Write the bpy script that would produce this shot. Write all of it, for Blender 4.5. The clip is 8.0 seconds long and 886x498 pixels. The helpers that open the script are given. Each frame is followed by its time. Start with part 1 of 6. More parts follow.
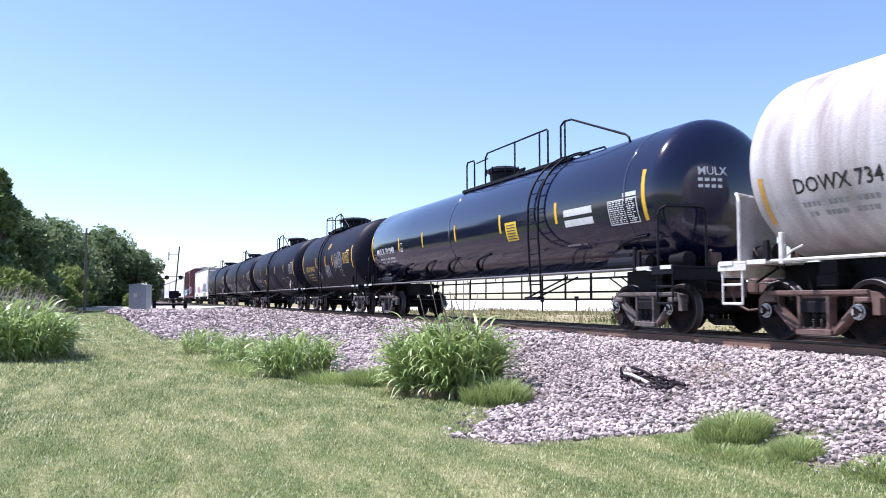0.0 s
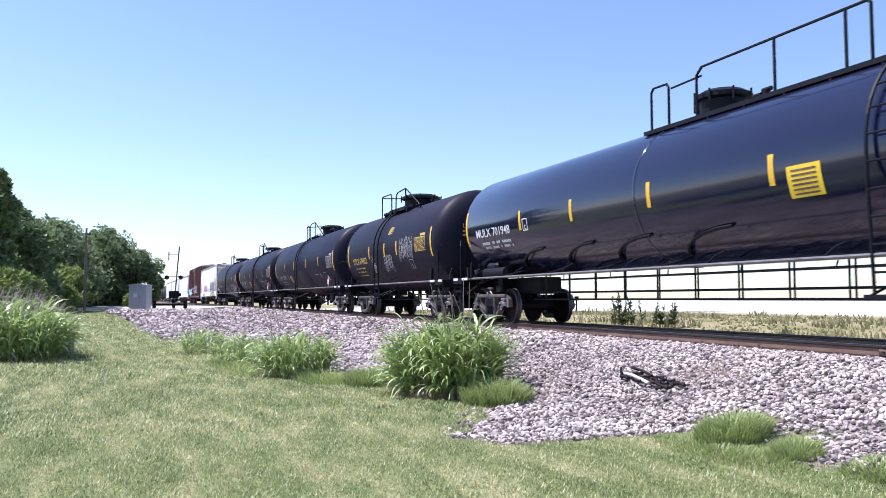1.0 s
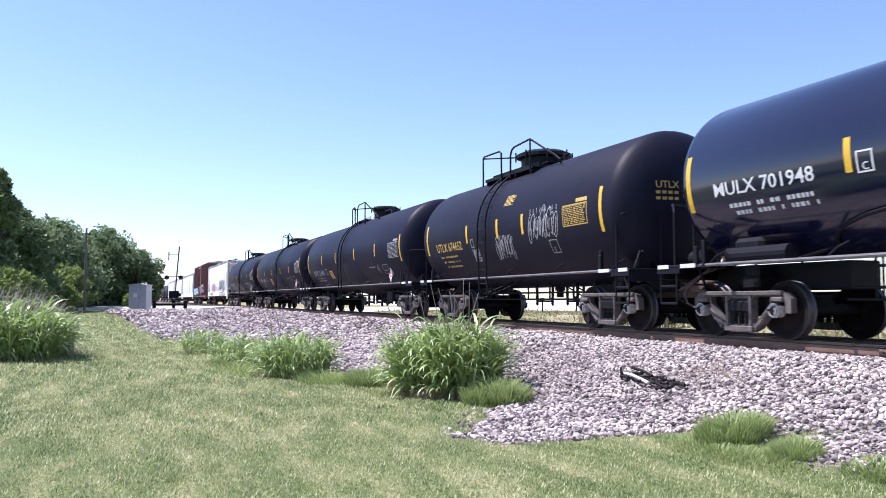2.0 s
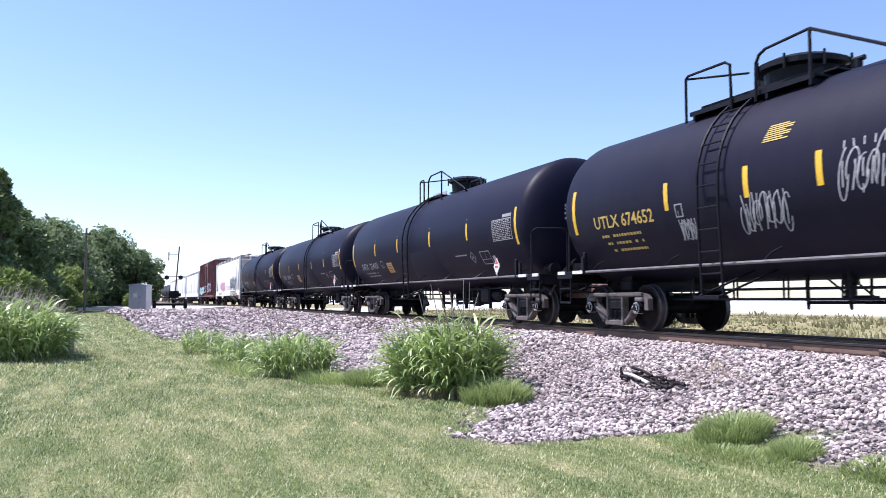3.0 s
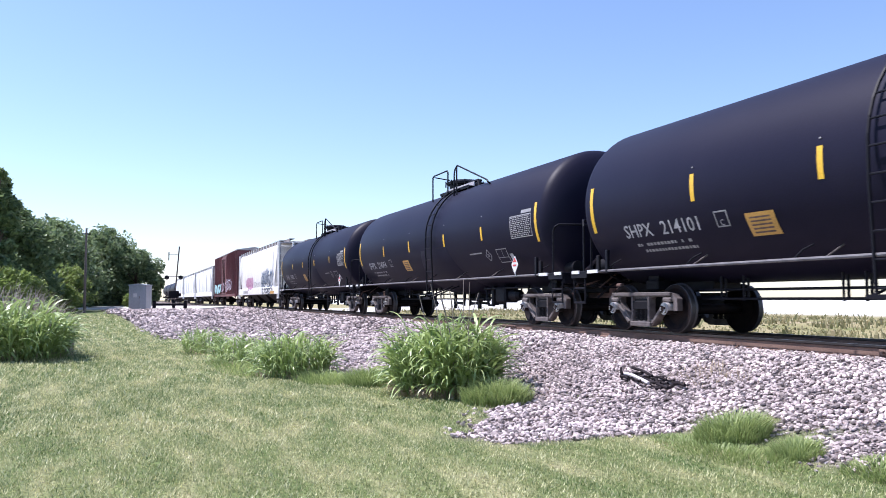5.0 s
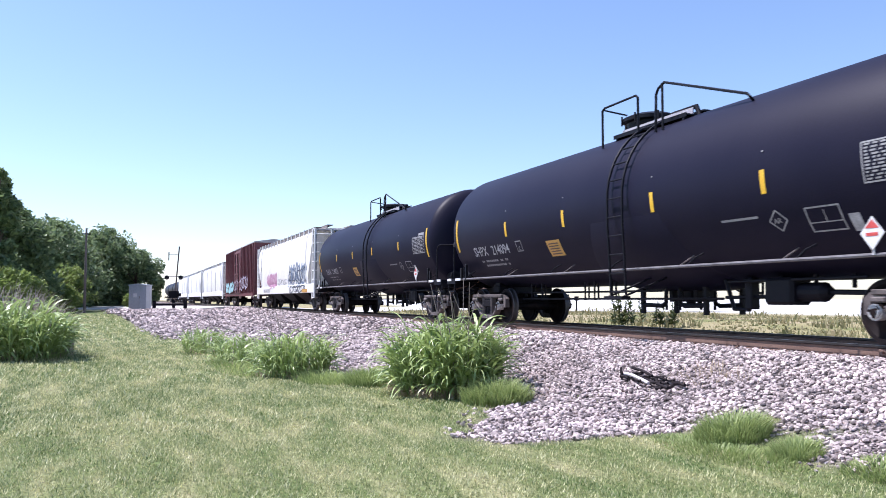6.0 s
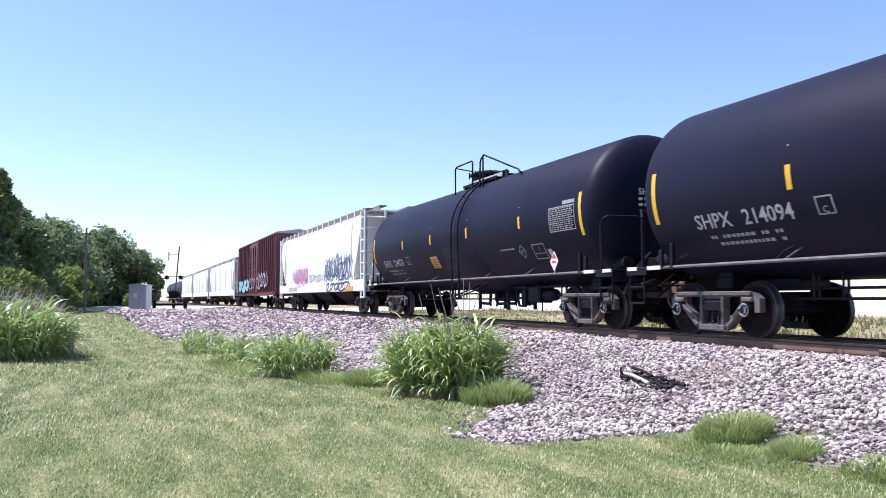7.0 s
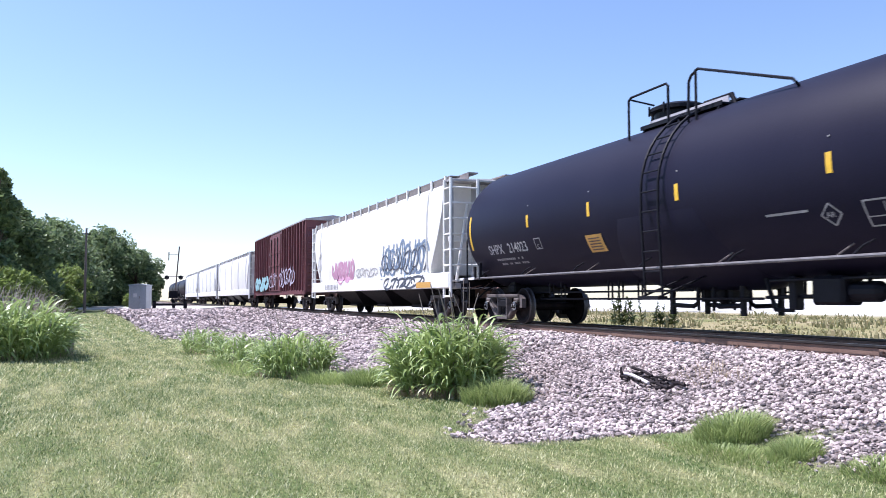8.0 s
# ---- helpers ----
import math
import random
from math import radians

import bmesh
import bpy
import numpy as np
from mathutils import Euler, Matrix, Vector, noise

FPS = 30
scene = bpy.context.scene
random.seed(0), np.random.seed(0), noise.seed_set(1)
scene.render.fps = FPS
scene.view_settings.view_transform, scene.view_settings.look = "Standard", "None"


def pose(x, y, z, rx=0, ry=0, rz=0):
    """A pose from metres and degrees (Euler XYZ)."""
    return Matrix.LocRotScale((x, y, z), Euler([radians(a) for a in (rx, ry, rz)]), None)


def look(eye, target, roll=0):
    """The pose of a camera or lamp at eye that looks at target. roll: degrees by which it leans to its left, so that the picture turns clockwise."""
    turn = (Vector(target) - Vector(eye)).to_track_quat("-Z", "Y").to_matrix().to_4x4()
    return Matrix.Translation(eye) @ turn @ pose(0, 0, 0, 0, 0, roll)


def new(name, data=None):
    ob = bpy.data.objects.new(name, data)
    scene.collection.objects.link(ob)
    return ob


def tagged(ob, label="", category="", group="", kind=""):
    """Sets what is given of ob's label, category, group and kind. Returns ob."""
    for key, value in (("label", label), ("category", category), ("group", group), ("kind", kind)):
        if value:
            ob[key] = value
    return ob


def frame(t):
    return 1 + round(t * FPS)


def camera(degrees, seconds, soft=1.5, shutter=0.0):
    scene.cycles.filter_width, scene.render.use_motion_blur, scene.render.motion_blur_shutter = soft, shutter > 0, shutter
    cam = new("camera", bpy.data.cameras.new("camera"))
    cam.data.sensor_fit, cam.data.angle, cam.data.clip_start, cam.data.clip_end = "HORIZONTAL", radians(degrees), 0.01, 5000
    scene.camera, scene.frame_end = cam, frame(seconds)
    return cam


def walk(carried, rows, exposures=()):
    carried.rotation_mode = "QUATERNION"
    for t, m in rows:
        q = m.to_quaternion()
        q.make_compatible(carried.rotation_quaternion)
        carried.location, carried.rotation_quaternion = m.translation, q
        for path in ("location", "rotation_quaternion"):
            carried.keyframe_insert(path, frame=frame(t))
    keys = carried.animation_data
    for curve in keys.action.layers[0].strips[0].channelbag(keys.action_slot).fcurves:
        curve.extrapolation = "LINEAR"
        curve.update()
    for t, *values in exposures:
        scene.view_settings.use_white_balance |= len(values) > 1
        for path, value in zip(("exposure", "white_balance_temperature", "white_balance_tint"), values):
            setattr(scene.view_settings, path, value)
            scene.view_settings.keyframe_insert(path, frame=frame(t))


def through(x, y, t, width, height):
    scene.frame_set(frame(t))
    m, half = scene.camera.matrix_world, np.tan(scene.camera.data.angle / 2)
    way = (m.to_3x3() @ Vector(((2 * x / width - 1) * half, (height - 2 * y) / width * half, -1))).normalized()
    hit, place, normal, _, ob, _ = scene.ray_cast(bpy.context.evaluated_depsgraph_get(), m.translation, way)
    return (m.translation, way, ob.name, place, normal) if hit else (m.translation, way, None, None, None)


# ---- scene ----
# Metres. x runs along the track (the train goes towards +x), z = 0 is the top of the rails.
cam = camera(57.98, 8.0, soft=0.7, shutter=0.12)
YAW, PITCH = radians(21.62), radians(3.6)
EYE = Vector((0.0, -10.4, 0.63))
VIEW = look(EYE, EYE + Vector((-math.cos(YAW) * math.cos(PITCH), math.sin(YAW) * math.cos(PITCH), math.sin(PITCH))))
walk(cam, [(0.0, VIEW), (8.0, VIEW)], exposures=[(0.0, 0.74, 5980, 20), (8.0, 0.74, 5980, 20)])

# ---- light ----
SUN_TO = Vector((-0.25, -0.42, 0.87)).normalized()
world = bpy.data.worlds.new("sky")
scene.world = world
world.use_nodes = True
wn = world.node_tree
sky = wn.nodes.new("ShaderNodeTexSky")
sky.sky_type = "NISHITA"
sky.sun_disc = False
sky.sun_elevation = math.asin(SUN_TO.z)
sky.sun_rotation = math.atan2(SUN_TO.x, SUN_TO.y)
sky.altitude = 0
sky.air_density, sky.dust_density, sky.ozone_density = 1.0, 0.35, 2.4
wn.links.new(sky.outputs["Color"], wn.nodes["Background"].inputs["Color"])
wn.nodes["Background"].inputs["Strength"].default_value = 0.122
sun = new("sun", bpy.data.lights.new("sun", "SUN"))
sun.data.energy, sun.data.angle, sun.data.color = 4.4, radians(0.53), (1.0, 0.96, 0.9)
sun.matrix_world = look(SUN_TO * 50, (0, 0, 0))


# ---- materials ----
def mat(name, color, rough=0.6, metal=0.0, dark=None, scale=3.0, amount=0.5, grain=60.0, grain_amount=0.25, bump=0.15,
        bump_scale=80.0, stretch=(1, 1, 1), spec=0.5, coat=0.0, per_piece=0.0):
    """A surface with broad stains, fine grain and relief, in object space."""
    m = bpy.data.materials.new(name)
    m.use_nodes = True
    nt = m.node_tree
    n, l = nt.nodes, nt.links
    b = n["Principled BSDF"]
    tc = n.new("ShaderNodeTexCoord")
    mp = n.new("ShaderNodeMapping")
    mp.inputs["Scale"].default_value = stretch
    l.new(tc.outputs["Object"], mp.inputs["Vector"])
    n1, n2 = n.new("ShaderNodeTexNoise"), n.new("ShaderNodeTexNoise")
    n1.inputs["Scale"].default_value, n1.inputs["Detail"].default_value = scale, 6
    n2.inputs["Scale"].default_value, n2.inputs["Detail"].default_value = grain, 3
    l.new(mp.outputs[0], n1.inputs["Vector"])
    l.new(tc.outputs["Object"], n2.inputs["Vector"])
    if dark is None:
        dark = [c * 0.6 for c in color]
    r1 = n.new("ShaderNodeMapRange")
    r1.inputs[1].default_value, r1.inputs[2].default_value = 0.35, 0.7
    r1.inputs[3].default_value, r1.inputs[4].default_value = 0.0, amount
    l.new(n1.outputs["Fac"], r1.inputs[0])
    mx = n.new("ShaderNodeMix")
    mx.data_type = "RGBA"
    mx.inputs[6].default_value, mx.inputs[7].default_value = (*color, 1), (*dark, 1)
    l.new(r1.outputs[0], mx.inputs[0])
    r2 = n.new("ShaderNodeMapRange")
    r2.inputs[1].default_value, r2.inputs[2].default_value = 0.25, 0.75
    r2.inputs[3].default_value, r2.inputs[4].default_value = 1 - grain_amount, 1 + grain_amount
    l.new(n2.outputs["Fac"], r2.inputs[0])
    hs = n.new("ShaderNodeHueSaturation")
    l.new(mx.outputs[2], hs.inputs["Color"])
    value = r2.outputs[0]
    if per_piece:
        oi = n.new("ShaderNodeNewGeometry")
        r3 = n.new("ShaderNodeMapRange")
        r3.inputs[3].default_value, r3.inputs[4].default_value = 1 - per_piece, 1 + per_piece
        l.new(oi.outputs["Random Per Island"], r3.inputs[0])
        mul = n.new("ShaderNodeMath")
        mul.operation = "MULTIPLY"
        l.new(value, mul.inputs[0])
        l.new(r3.outputs[0], mul.inputs[1])
        value = mul.outputs[0]
    l.new(value, hs.inputs["Value"])
    l.new(hs.outputs[0], b.inputs["Base Color"])
    b.inputs["Roughness"].default_value, b.inputs["Metallic"].default_value = rough, metal
    b.inputs["Specular IOR Level"].default_value = spec
    b.inputs["Coat Weight"].default_value = coat
    b.inputs["Coat Roughness"].default_value = 0.08
    if bump:
        nb, bp = n.new("ShaderNodeTexNoise"), n.new("ShaderNodeBump")
        nb.inputs["Scale"].default_value, nb.inputs["Detail"].default_value = bump_scale, 4
        bp.inputs["Strength"].default_value, bp.inputs["Distance"].default_value = bump, 0.02
        l.new(tc.outputs["Object"], nb.inputs["Vector"])
        l.new(nb.outputs["Fac"], bp.inputs["Height"])
        l.new(bp.outputs[0], b.inputs["Normal"])
    return m


BLACK_GLOSS = mat("gloss black paint", (0.006, 0.007, 0.030), 0.14, dark=(0.010, 0.010, 0.034), scale=0.9, amount=0.35, bump=0.02, bump_scale=3, coat=0.4)
BLACK_MATT = mat("weathered black paint", (0.0085, 0.0075, 0.0215), 0.5, dark=(0.013, 0.0115, 0.026), scale=1.1, amount=0.45, spec=0.15, bump=0.03, bump_scale=20, stretch=(1, 1, 0.3))
BLACK_UTL = mat("chalky black paint", (0.0105, 0.0095, 0.022), 0.52, dark=(0.017, 0.0155, 0.029), scale=1.4, amount=0.5, spec=0.15, bump=0.03, bump_scale=20, stretch=(2, 2, 0.3))
BLACK_IRON = mat("black iron", (0.005, 0.005, 0.010), 0.55, dark=(0.011, 0.010, 0.014), scale=5, bump=0.1, spec=0.2)
WHITE_TANK = mat("dusty white tank paint", (0.60, 0.57, 0.58), 0.5, dark=(0.27, 0.22, 0.21), scale=1.6, amount=0.85, stretch=(2.2, 1, 0.22), bump=0.03)
WHITE_IRON = mat("white painted iron", (0.75, 0.73, 0.7), 0.5, dark=(0.35, 0.28, 0.24), scale=6, amount=0.6)
TRUCK = mat("dusty cast steel", (0.15, 0.125, 0.12), 0.65, dark=(0.04, 0.033, 0.032), scale=5, amount=0.8, bump=0.3)
TRUCK_RUST = mat("rusty cast steel", (0.17, 0.10, 0.085), 0.7, dark=(0.06, 0.04, 0.035), scale=5, amount=0.8, bump=0.3)
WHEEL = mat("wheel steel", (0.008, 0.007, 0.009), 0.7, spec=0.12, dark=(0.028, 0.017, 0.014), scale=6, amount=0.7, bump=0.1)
TREAD = mat("polished tread steel", (0.10, 0.095, 0.10), 0.5, metal=0.7, bump=0)
CAP = mat("bearing cap", (0.62, 0.60, 0.60), 0.45, metal=0.4, dark=(0.14, 0.12, 0.11), scale=12, amount=0.7)
YELLOW = mat("reflective yellow", (0.78, 0.47, 0.03), 0.4, dark=(0.45, 0.26, 0.04), scale=4, amount=0.35, bump=0)
PANEL_YELLOW = mat("yellow placard", (0.80, 0.56, 0.03), 0.45, dark=(0.6, 0.38, 0.04), scale=5, amount=0.3, bump=0)
PANEL_ORANGE = mat("amber placard", (0.62, 0.34, 0.08), 0.5, dark=(0.4, 0.22, 0.06), scale=5, amount=0.3, bump=0)
STENCIL = mat("white stencil paint", (0.72, 0.72, 0.72), 0.5, dark=(0.4, 0.4, 0.4), scale=9, amount=0.4, bump=0)
STENCIL_SOFT = mat("worn white stencil paint", (0.52, 0.51, 0.53), 0.6, dark=(0.2, 0.2, 0.21), scale=9, amount=0.6, bump=0)
STENCIL_DIM = mat("faded white stencil paint", (0.36, 0.35, 0.36), 0.6, dark=(0.16, 0.16, 0.16), scale=9, amount=0.5, bump=0)
STENCIL_YEL = mat("yellow stencil paint", (0.62, 0.42, 0.10), 0.5, dark=(0.35, 0.24, 0.07), scale=9, amount=0.4, bump=0)
STENCIL_BLACK = mat("black stencil paint", (0.02, 0.02, 0.022), 0.5, bump=0)
RED_SIGN = mat("red placard paint", (0.6, 0.08, 0.07), 0.5, bump=0)
HOPPER_WHITE = mat("cream white hopper paint", (0.86, 0.85, 0.82), 0.5, dark=(0.6, 0.55, 0.5), scale=1.2, amount=0.45, stretch=(2, 1, 0.25), bump=0.05)
HOPPER_GREY = mat("pale grey hopper paint", (0.80, 0.80, 0.79), 0.5, dark=(0.55, 0.53, 0.51), scale=1.2, amount=0.45, stretch=(2, 1, 0.25), bump=0.05)
HOPPER_TRIM = mat("grey hopper steel", (0.42, 0.41, 0.42), 0.55, dark=(0.22, 0.2, 0.19), scale=3, amount=0.6)
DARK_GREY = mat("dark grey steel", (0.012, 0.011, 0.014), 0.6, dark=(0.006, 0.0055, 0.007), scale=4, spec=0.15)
RAIL_GREY = mat("dusty grey pipe", (0.17, 0.16, 0.17), 0.6, dark=(0.07, 0.065, 0.07), scale=4, amount=0.7)
GALV = mat("galvanised plate", (0.48, 0.46, 0.50), 0.5, dark=(0.3, 0.28, 0.3), scale=4, amount=0.6)
GRATE = mat("weathered walkway grating", (0.22, 0.19, 0.18), 0.6, dark=(0.12, 0.1, 0.09), scale=6, bump=0.2)
BOXCAR = mat("oxide brown boxcar paint", (0.17, 0.052, 0.058), 0.6, dark=(0.09, 0.035, 0.035), scale=1.8, amount=0.7, stretch=(2, 2, 0.3), bump=0.08)
BOXROOF = mat("galvanised roof", (0.45, 0.42, 0.43), 0.5, metal=0.4, dark=(0.25, 0.2, 0.2), scale=2)
TAG_BLUE = mat("blue grey spray paint", (0.16, 0.22, 0.32), 0.5, dark=(0.3, 0.34, 0.4), scale=4, bump=0)
TAG_GREY = mat("dark slate spray paint", (0.055, 0.06, 0.085), 0.5, dark=(0.12, 0.13, 0.16), scale=4, bump=0)
TAG_PINK = mat("pink spray paint", (0.5, 0.24, 0.36), 0.5, dark=(0.6, 0.4, 0.5), scale=4, bump=0)
TAG_AQUA = mat("aqua spray paint", (0.24, 0.48, 0.52), 0.5, dark=(0.5, 0.6, 0.62), scale=4, bump=0)
TAG_PALE = mat("pale lilac spray paint", (0.5, 0.45, 0.55), 0.5, dark=(0.3, 0.25, 0.33), scale=6, bump=0)
RAIL_SIDE = mat("rusted rail", (0.22, 0.135, 0.10), 0.75, dark=(0.11, 0.06, 0.045), scale=5, amount=0.7, bump=0.2, stretch=(0.4, 1, 1))
TIE = mat("creosoted timber", (0.12, 0.095, 0.08), 0.85, dark=(0.06, 0.05, 0.045), scale=6, stretch=(6, 0.6, 2), bump=0.4)
STONE = mat("limestone ballast", (0.53, 0.445, 0.42), 0.85, dark=(0.27, 0.215, 0.205), scale=0.8, amount=0.75, grain=40, bump=0.3, per_piece=0.68)
# Head sides near black: the shade under the train is put in the colour.
RAIL_HEAD_SHADE = mat("shaded sides of the rail head", (0.045, 0.042, 0.045), 0.35, metal=0.5, dark=(0.08, 0.055, 0.045), scale=5, amount=0.6, bump=0.1, stretch=(0.4, 1, 1))


# ---- building helpers ----
def part(name, bm, material, parent=None, label="", smooth=False):
    """Links a bmesh as one mesh object, under a thing or a part."""
    me = bpy.data.meshes.new(name)
    bm.normal_update()
    bm.to_mesh(me)
    bm.free()
    if smooth:
        me.polygons.foreach_set("use_smooth", [True] * len(me.polygons))
        me.set_sharp_from_angle(angle=radians(40))
    for m in (material if isinstance(material, (list, tuple)) else [material]):
        me.materials.append(m)
    ob = new(name, me)
    if parent is not None:
        ob.parent = parent
    if label:
        ob["label"] = label
    return ob


def mesh_part(name, verts, faces, material, parent=None, label="", smooth=False):
    me = bpy.data.meshes.new(name)
    me.from_pydata(verts, [], faces)
    me.update()
    if smooth:
        me.polygons.foreach_set("use_smooth", [True] * len(me.polygons))
        me.set_sharp_from_angle(angle=radians(40))
    me.materials.append(material)
    ob = new(name, me)
    if parent is not None:
        ob.parent = parent
    if label:
        ob["label"] = label
    return ob


def box(bm, x0, x1, y0, y1, z0, z1, bevel=0.0):
    m = Matrix.Translation(((x0 + x1) / 2, (y0 + y1) / 2, (z0 + z1) / 2)) @ Matrix.Diagonal((x1 - x0, y1 - y0, z1 - z0, 1))
    got = bmesh.ops.create_cube(bm, size=1, matrix=m)
    if bevel:
        edges = list({e for v in got["verts"] for e in v.link_edges})
        bmesh.ops.bevel(bm, geom=edges, offset=bevel, segments=1, affect="EDGES")
    return bm


def rod(bm, a, b, r, n=6):
    """A round bar from a to b."""
    a, b = Vector(a), Vector(b)
    d = b - a
    m = Matrix.Translation((a + b) / 2) @ d.to_track_quat("Z", "Y").to_matrix().to_4x4()
    bmesh.ops.create_cone(bm, cap_ends=True, segments=n, radius1=r, radius2=r, depth=d.length, matrix=m)
    return bm


def pipe(bm, pts, r, n=6):
    """A bent round bar through the points, in one piece."""
    pts = [Vector(p) for p in pts]
    side = None
    rings = []
    for i, p in enumerate(pts):
        d = (pts[min(i + 1, len(pts) - 1)] - p).normalized() + (p - pts[max(i - 1, 0)]).normalized()
        d = d.normalized() if d.length > 1e-6 else (pts[i] - pts[i - 1]).normalized()
        if side is None:
            side = d.orthogonal()
        side = (side - d * side.dot(d)).normalized()
        up = d.cross(side)
        rings.append([bm.verts.new(p + (side * math.cos(2 * math.pi * k / n) + up * math.sin(2 * math.pi * k / n)) * r) for k in range(n)])
    for a, b in zip(rings[:-1], rings[1:]):
        for k in range(n):
            bm.faces.new([a[k], a[(k + 1) % n], b[(k + 1) % n], b[k]])
    bm.faces.new(rings[0][::-1])
    bm.faces.new(rings[-1])
    return bm


def arc(cx, cz, r, a0, a1, n, y, flip=1):
    """Points of an arc in an x-z plane at y (degrees from +x)."""
    return [(cx + r * math.cos(radians(a0 + (a1 - a0) * i / n)) * flip, y, cz + r * math.sin(radians(a0 + (a1 - a0) * i / n))) for i in range(n + 1)]


def lathe_x(bm, profile, zc, n=56, yc=0.0, cap=True):
    """A body of revolution about a line along x: profile of (x, radius)."""
    rings = []
    for x, r in profile:
        if r < 1e-4:
            rings.append([bm.verts.new((x, yc, zc))])
        else:
            rings.append([bm.verts.new((x, yc + r * math.sin(2 * math.pi * k / n), zc + r * math.cos(2 * math.pi * k / n))) for k in range(n)])
    for a, b in zip(rings[:-1], rings[1:]):
        for k in range(n):
            q = [a[k % len(a)], b[k % len(b)], b[(k + 1) % len(b)], a[(k + 1) % len(a)]]
            q = list(dict.fromkeys(q))
            if len(q) > 2:
                bm.faces.new(q)
    bmesh.ops.recalc_face_normals(bm, faces=bm.faces[:])
    return bm


def on_tank(u, w, R, zc, lift=0.004, side=-1):
    """The point of a tank's side at x = u and arc height w above its middle."""
    a = w / R
    return (u, side * (R + lift) * math.cos(a), zc + (R + lift) * math.sin(a))


def patch(bm, u0, u1, w0, w1, R, zc, lift=0.004, side=-1, n=6, slant=0.0):
    """A thin plate bent onto a tank's side."""
    for dl in (0,):
        rows = []
        for i in range(n + 1):
            w = w0 + (w1 - w0) * i / n
            sx = slant * i / n
            rows.append([bm.verts.new(on_tank(u + sx, w, R, zc, lift, side)) for u in (u0, u1)])
        for a, b in zip(rows[:-1], rows[1:]):
            bm.faces.new([a[0], a[1], b[1], b[0]])
    return bm


def letters(text, size):
    """Flat outlines of a word as (vertices, faces), starting at 0, 0."""
    cu = bpy.data.curves.new("word", "FONT")
    cu.body, cu.size, cu.offset, cu.resolution_u = text, size, 0.012 * size, 2
    ob = new("word", cu)
    bpy.context.view_layer.update()
    me = bpy.data.meshes.new_from_object(ob.evaluated_get(bpy.context.evaluated_depsgraph_get()))
    vs, fs = [v.co.copy() for v in me.vertices], [tuple(p.vertices) for p in me.polygons]
    bpy.data.objects.remove(ob)
    bpy.data.curves.remove(cu)
    bpy.data.meshes.remove(me)
    return vs, fs


def word_on_tank(text, u0, w0, size, R, zc, material, parent, wide=1.0, name="lettering", lift=0.005):
    """A word painted on the side that faces -y; it reads along +x."""
    vs, fs = letters(text, size)
    return mesh_part(name, [on_tank(u0 + v.x * wide, w0 + v.y, R, zc, lift) for v in vs], fs, material, parent)


def empty(name, label, category, group=""):
    ob = new(name)
    ob.empty_display_size = 0.3
    return tagged(ob, label, category, group)


def stroke(bm, pts, width, put):
    """A flat painted stroke along (u, w) points; put() lays a point on its surface."""
    pts = [Vector(p) for p in pts]
    rows = []
    for i, p in enumerate(pts):
        d = (pts[min(i + 1, len(pts) - 1)] - pts[max(i - 1, 0)])
        d = d.normalized() if d.length > 1e-6 else Vector((1, 0))
        nrm = Vector((-d.y, d.x)) * width / 2
        rows.append([bm.verts.new(put(*(p + nrm))), bm.verts.new(put(*(p - nrm)))])
    for a, b in zip(rows[:-1], rows[1:]):
        bm.faces.new([a[0], b[0], b[1], a[1]])


def scrawl(bm, u0, u1, w0, w1, n, width, put, rng):
    """Tangled loops of spray paint with no meaning, in a box."""
    for k in range(n):
        cx = u0 + (u1 - u0) * (k + 0.5) / n
        rx, ry = (u1 - u0) / n * rng.uniform(0.5, 0.9), (w1 - w0) * rng.uniform(0.3, 0.5)
        a0, sweep = rng.uniform(0, 6.3), rng.choice((-1, 1)) * rng.uniform(3.5, 6.0)
        cy = (w0 + w1) / 2 + rng.uniform(-0.1, 0.1) * (w1 - w0)
        stroke(bm, [(cx + rx * math.cos(a0 + sweep * i / 14) + 0.25 * ry * math.sin(a0 + sweep * i / 14), cy + ry * math.sin(a0 + sweep * i / 14)) for i in range(15)], width, put)
        stroke(bm, [(cx - rx * 0.6, w0 + rng.uniform(0, 0.2) * (w1 - w0)), (cx + rx * rng.uniform(-0.2, 0.5), (w0 + w1) / 2), (cx + rx * rng.uniform(0, 0.9), w1)], width, put)


def car_side_box(bm, x0, x1, prof):
    """A body of constant section along x: prof of (y, z), closed, with end faces."""
    a = [bm.verts.new((x0, y, z)) for y, z in prof]
    b = [bm.verts.new((x1, y, z)) for y, z in prof]
    n = len(prof)
    for i in range(n):
        bm.faces.new([a[i], a[(i + 1) % n], b[(i + 1) % n], b[i]])
    bm.faces.new(a)
    bm.faces.new(b)
    bmesh.ops.recalc_face_normals(bm, faces=bm.faces[:])
    return bm


def sub(name, me, parent, m=Matrix()):
    ob = new(name, me)
    ob.parent = parent
    ob.matrix_basis = m
    return ob


# ---- ground and track ----
def lerp_table(table, v):
    if v <= table[0][0]:
        return table[0][1]
    for (a, p), (b, q) in zip(table[:-1], table[1:]):
        if v <= b:
            return p + (q - p) * (v - a) / (b - a)
    return table[-1][1]


NEAR_SIDE = [(-60, -0.5), (-25, -0.6), (-14, -0.75), (-9, -0.92), (-6, -0.90), (-4.6, -0.84), (-2.3, -0.27), (-1.7, -0.19), (0, -0.19),
             (1.7, -0.19), (2.4, -0.27), (4.2, -0.62), (9, -0.55), (16, -0.35), (30, -0.5), (80, -0.6)]


def smooth(a, b, v):
    t = min(1.0, max(0.0, (v - a) / (b - a)))
    return t * t * (3 - 2 * t)


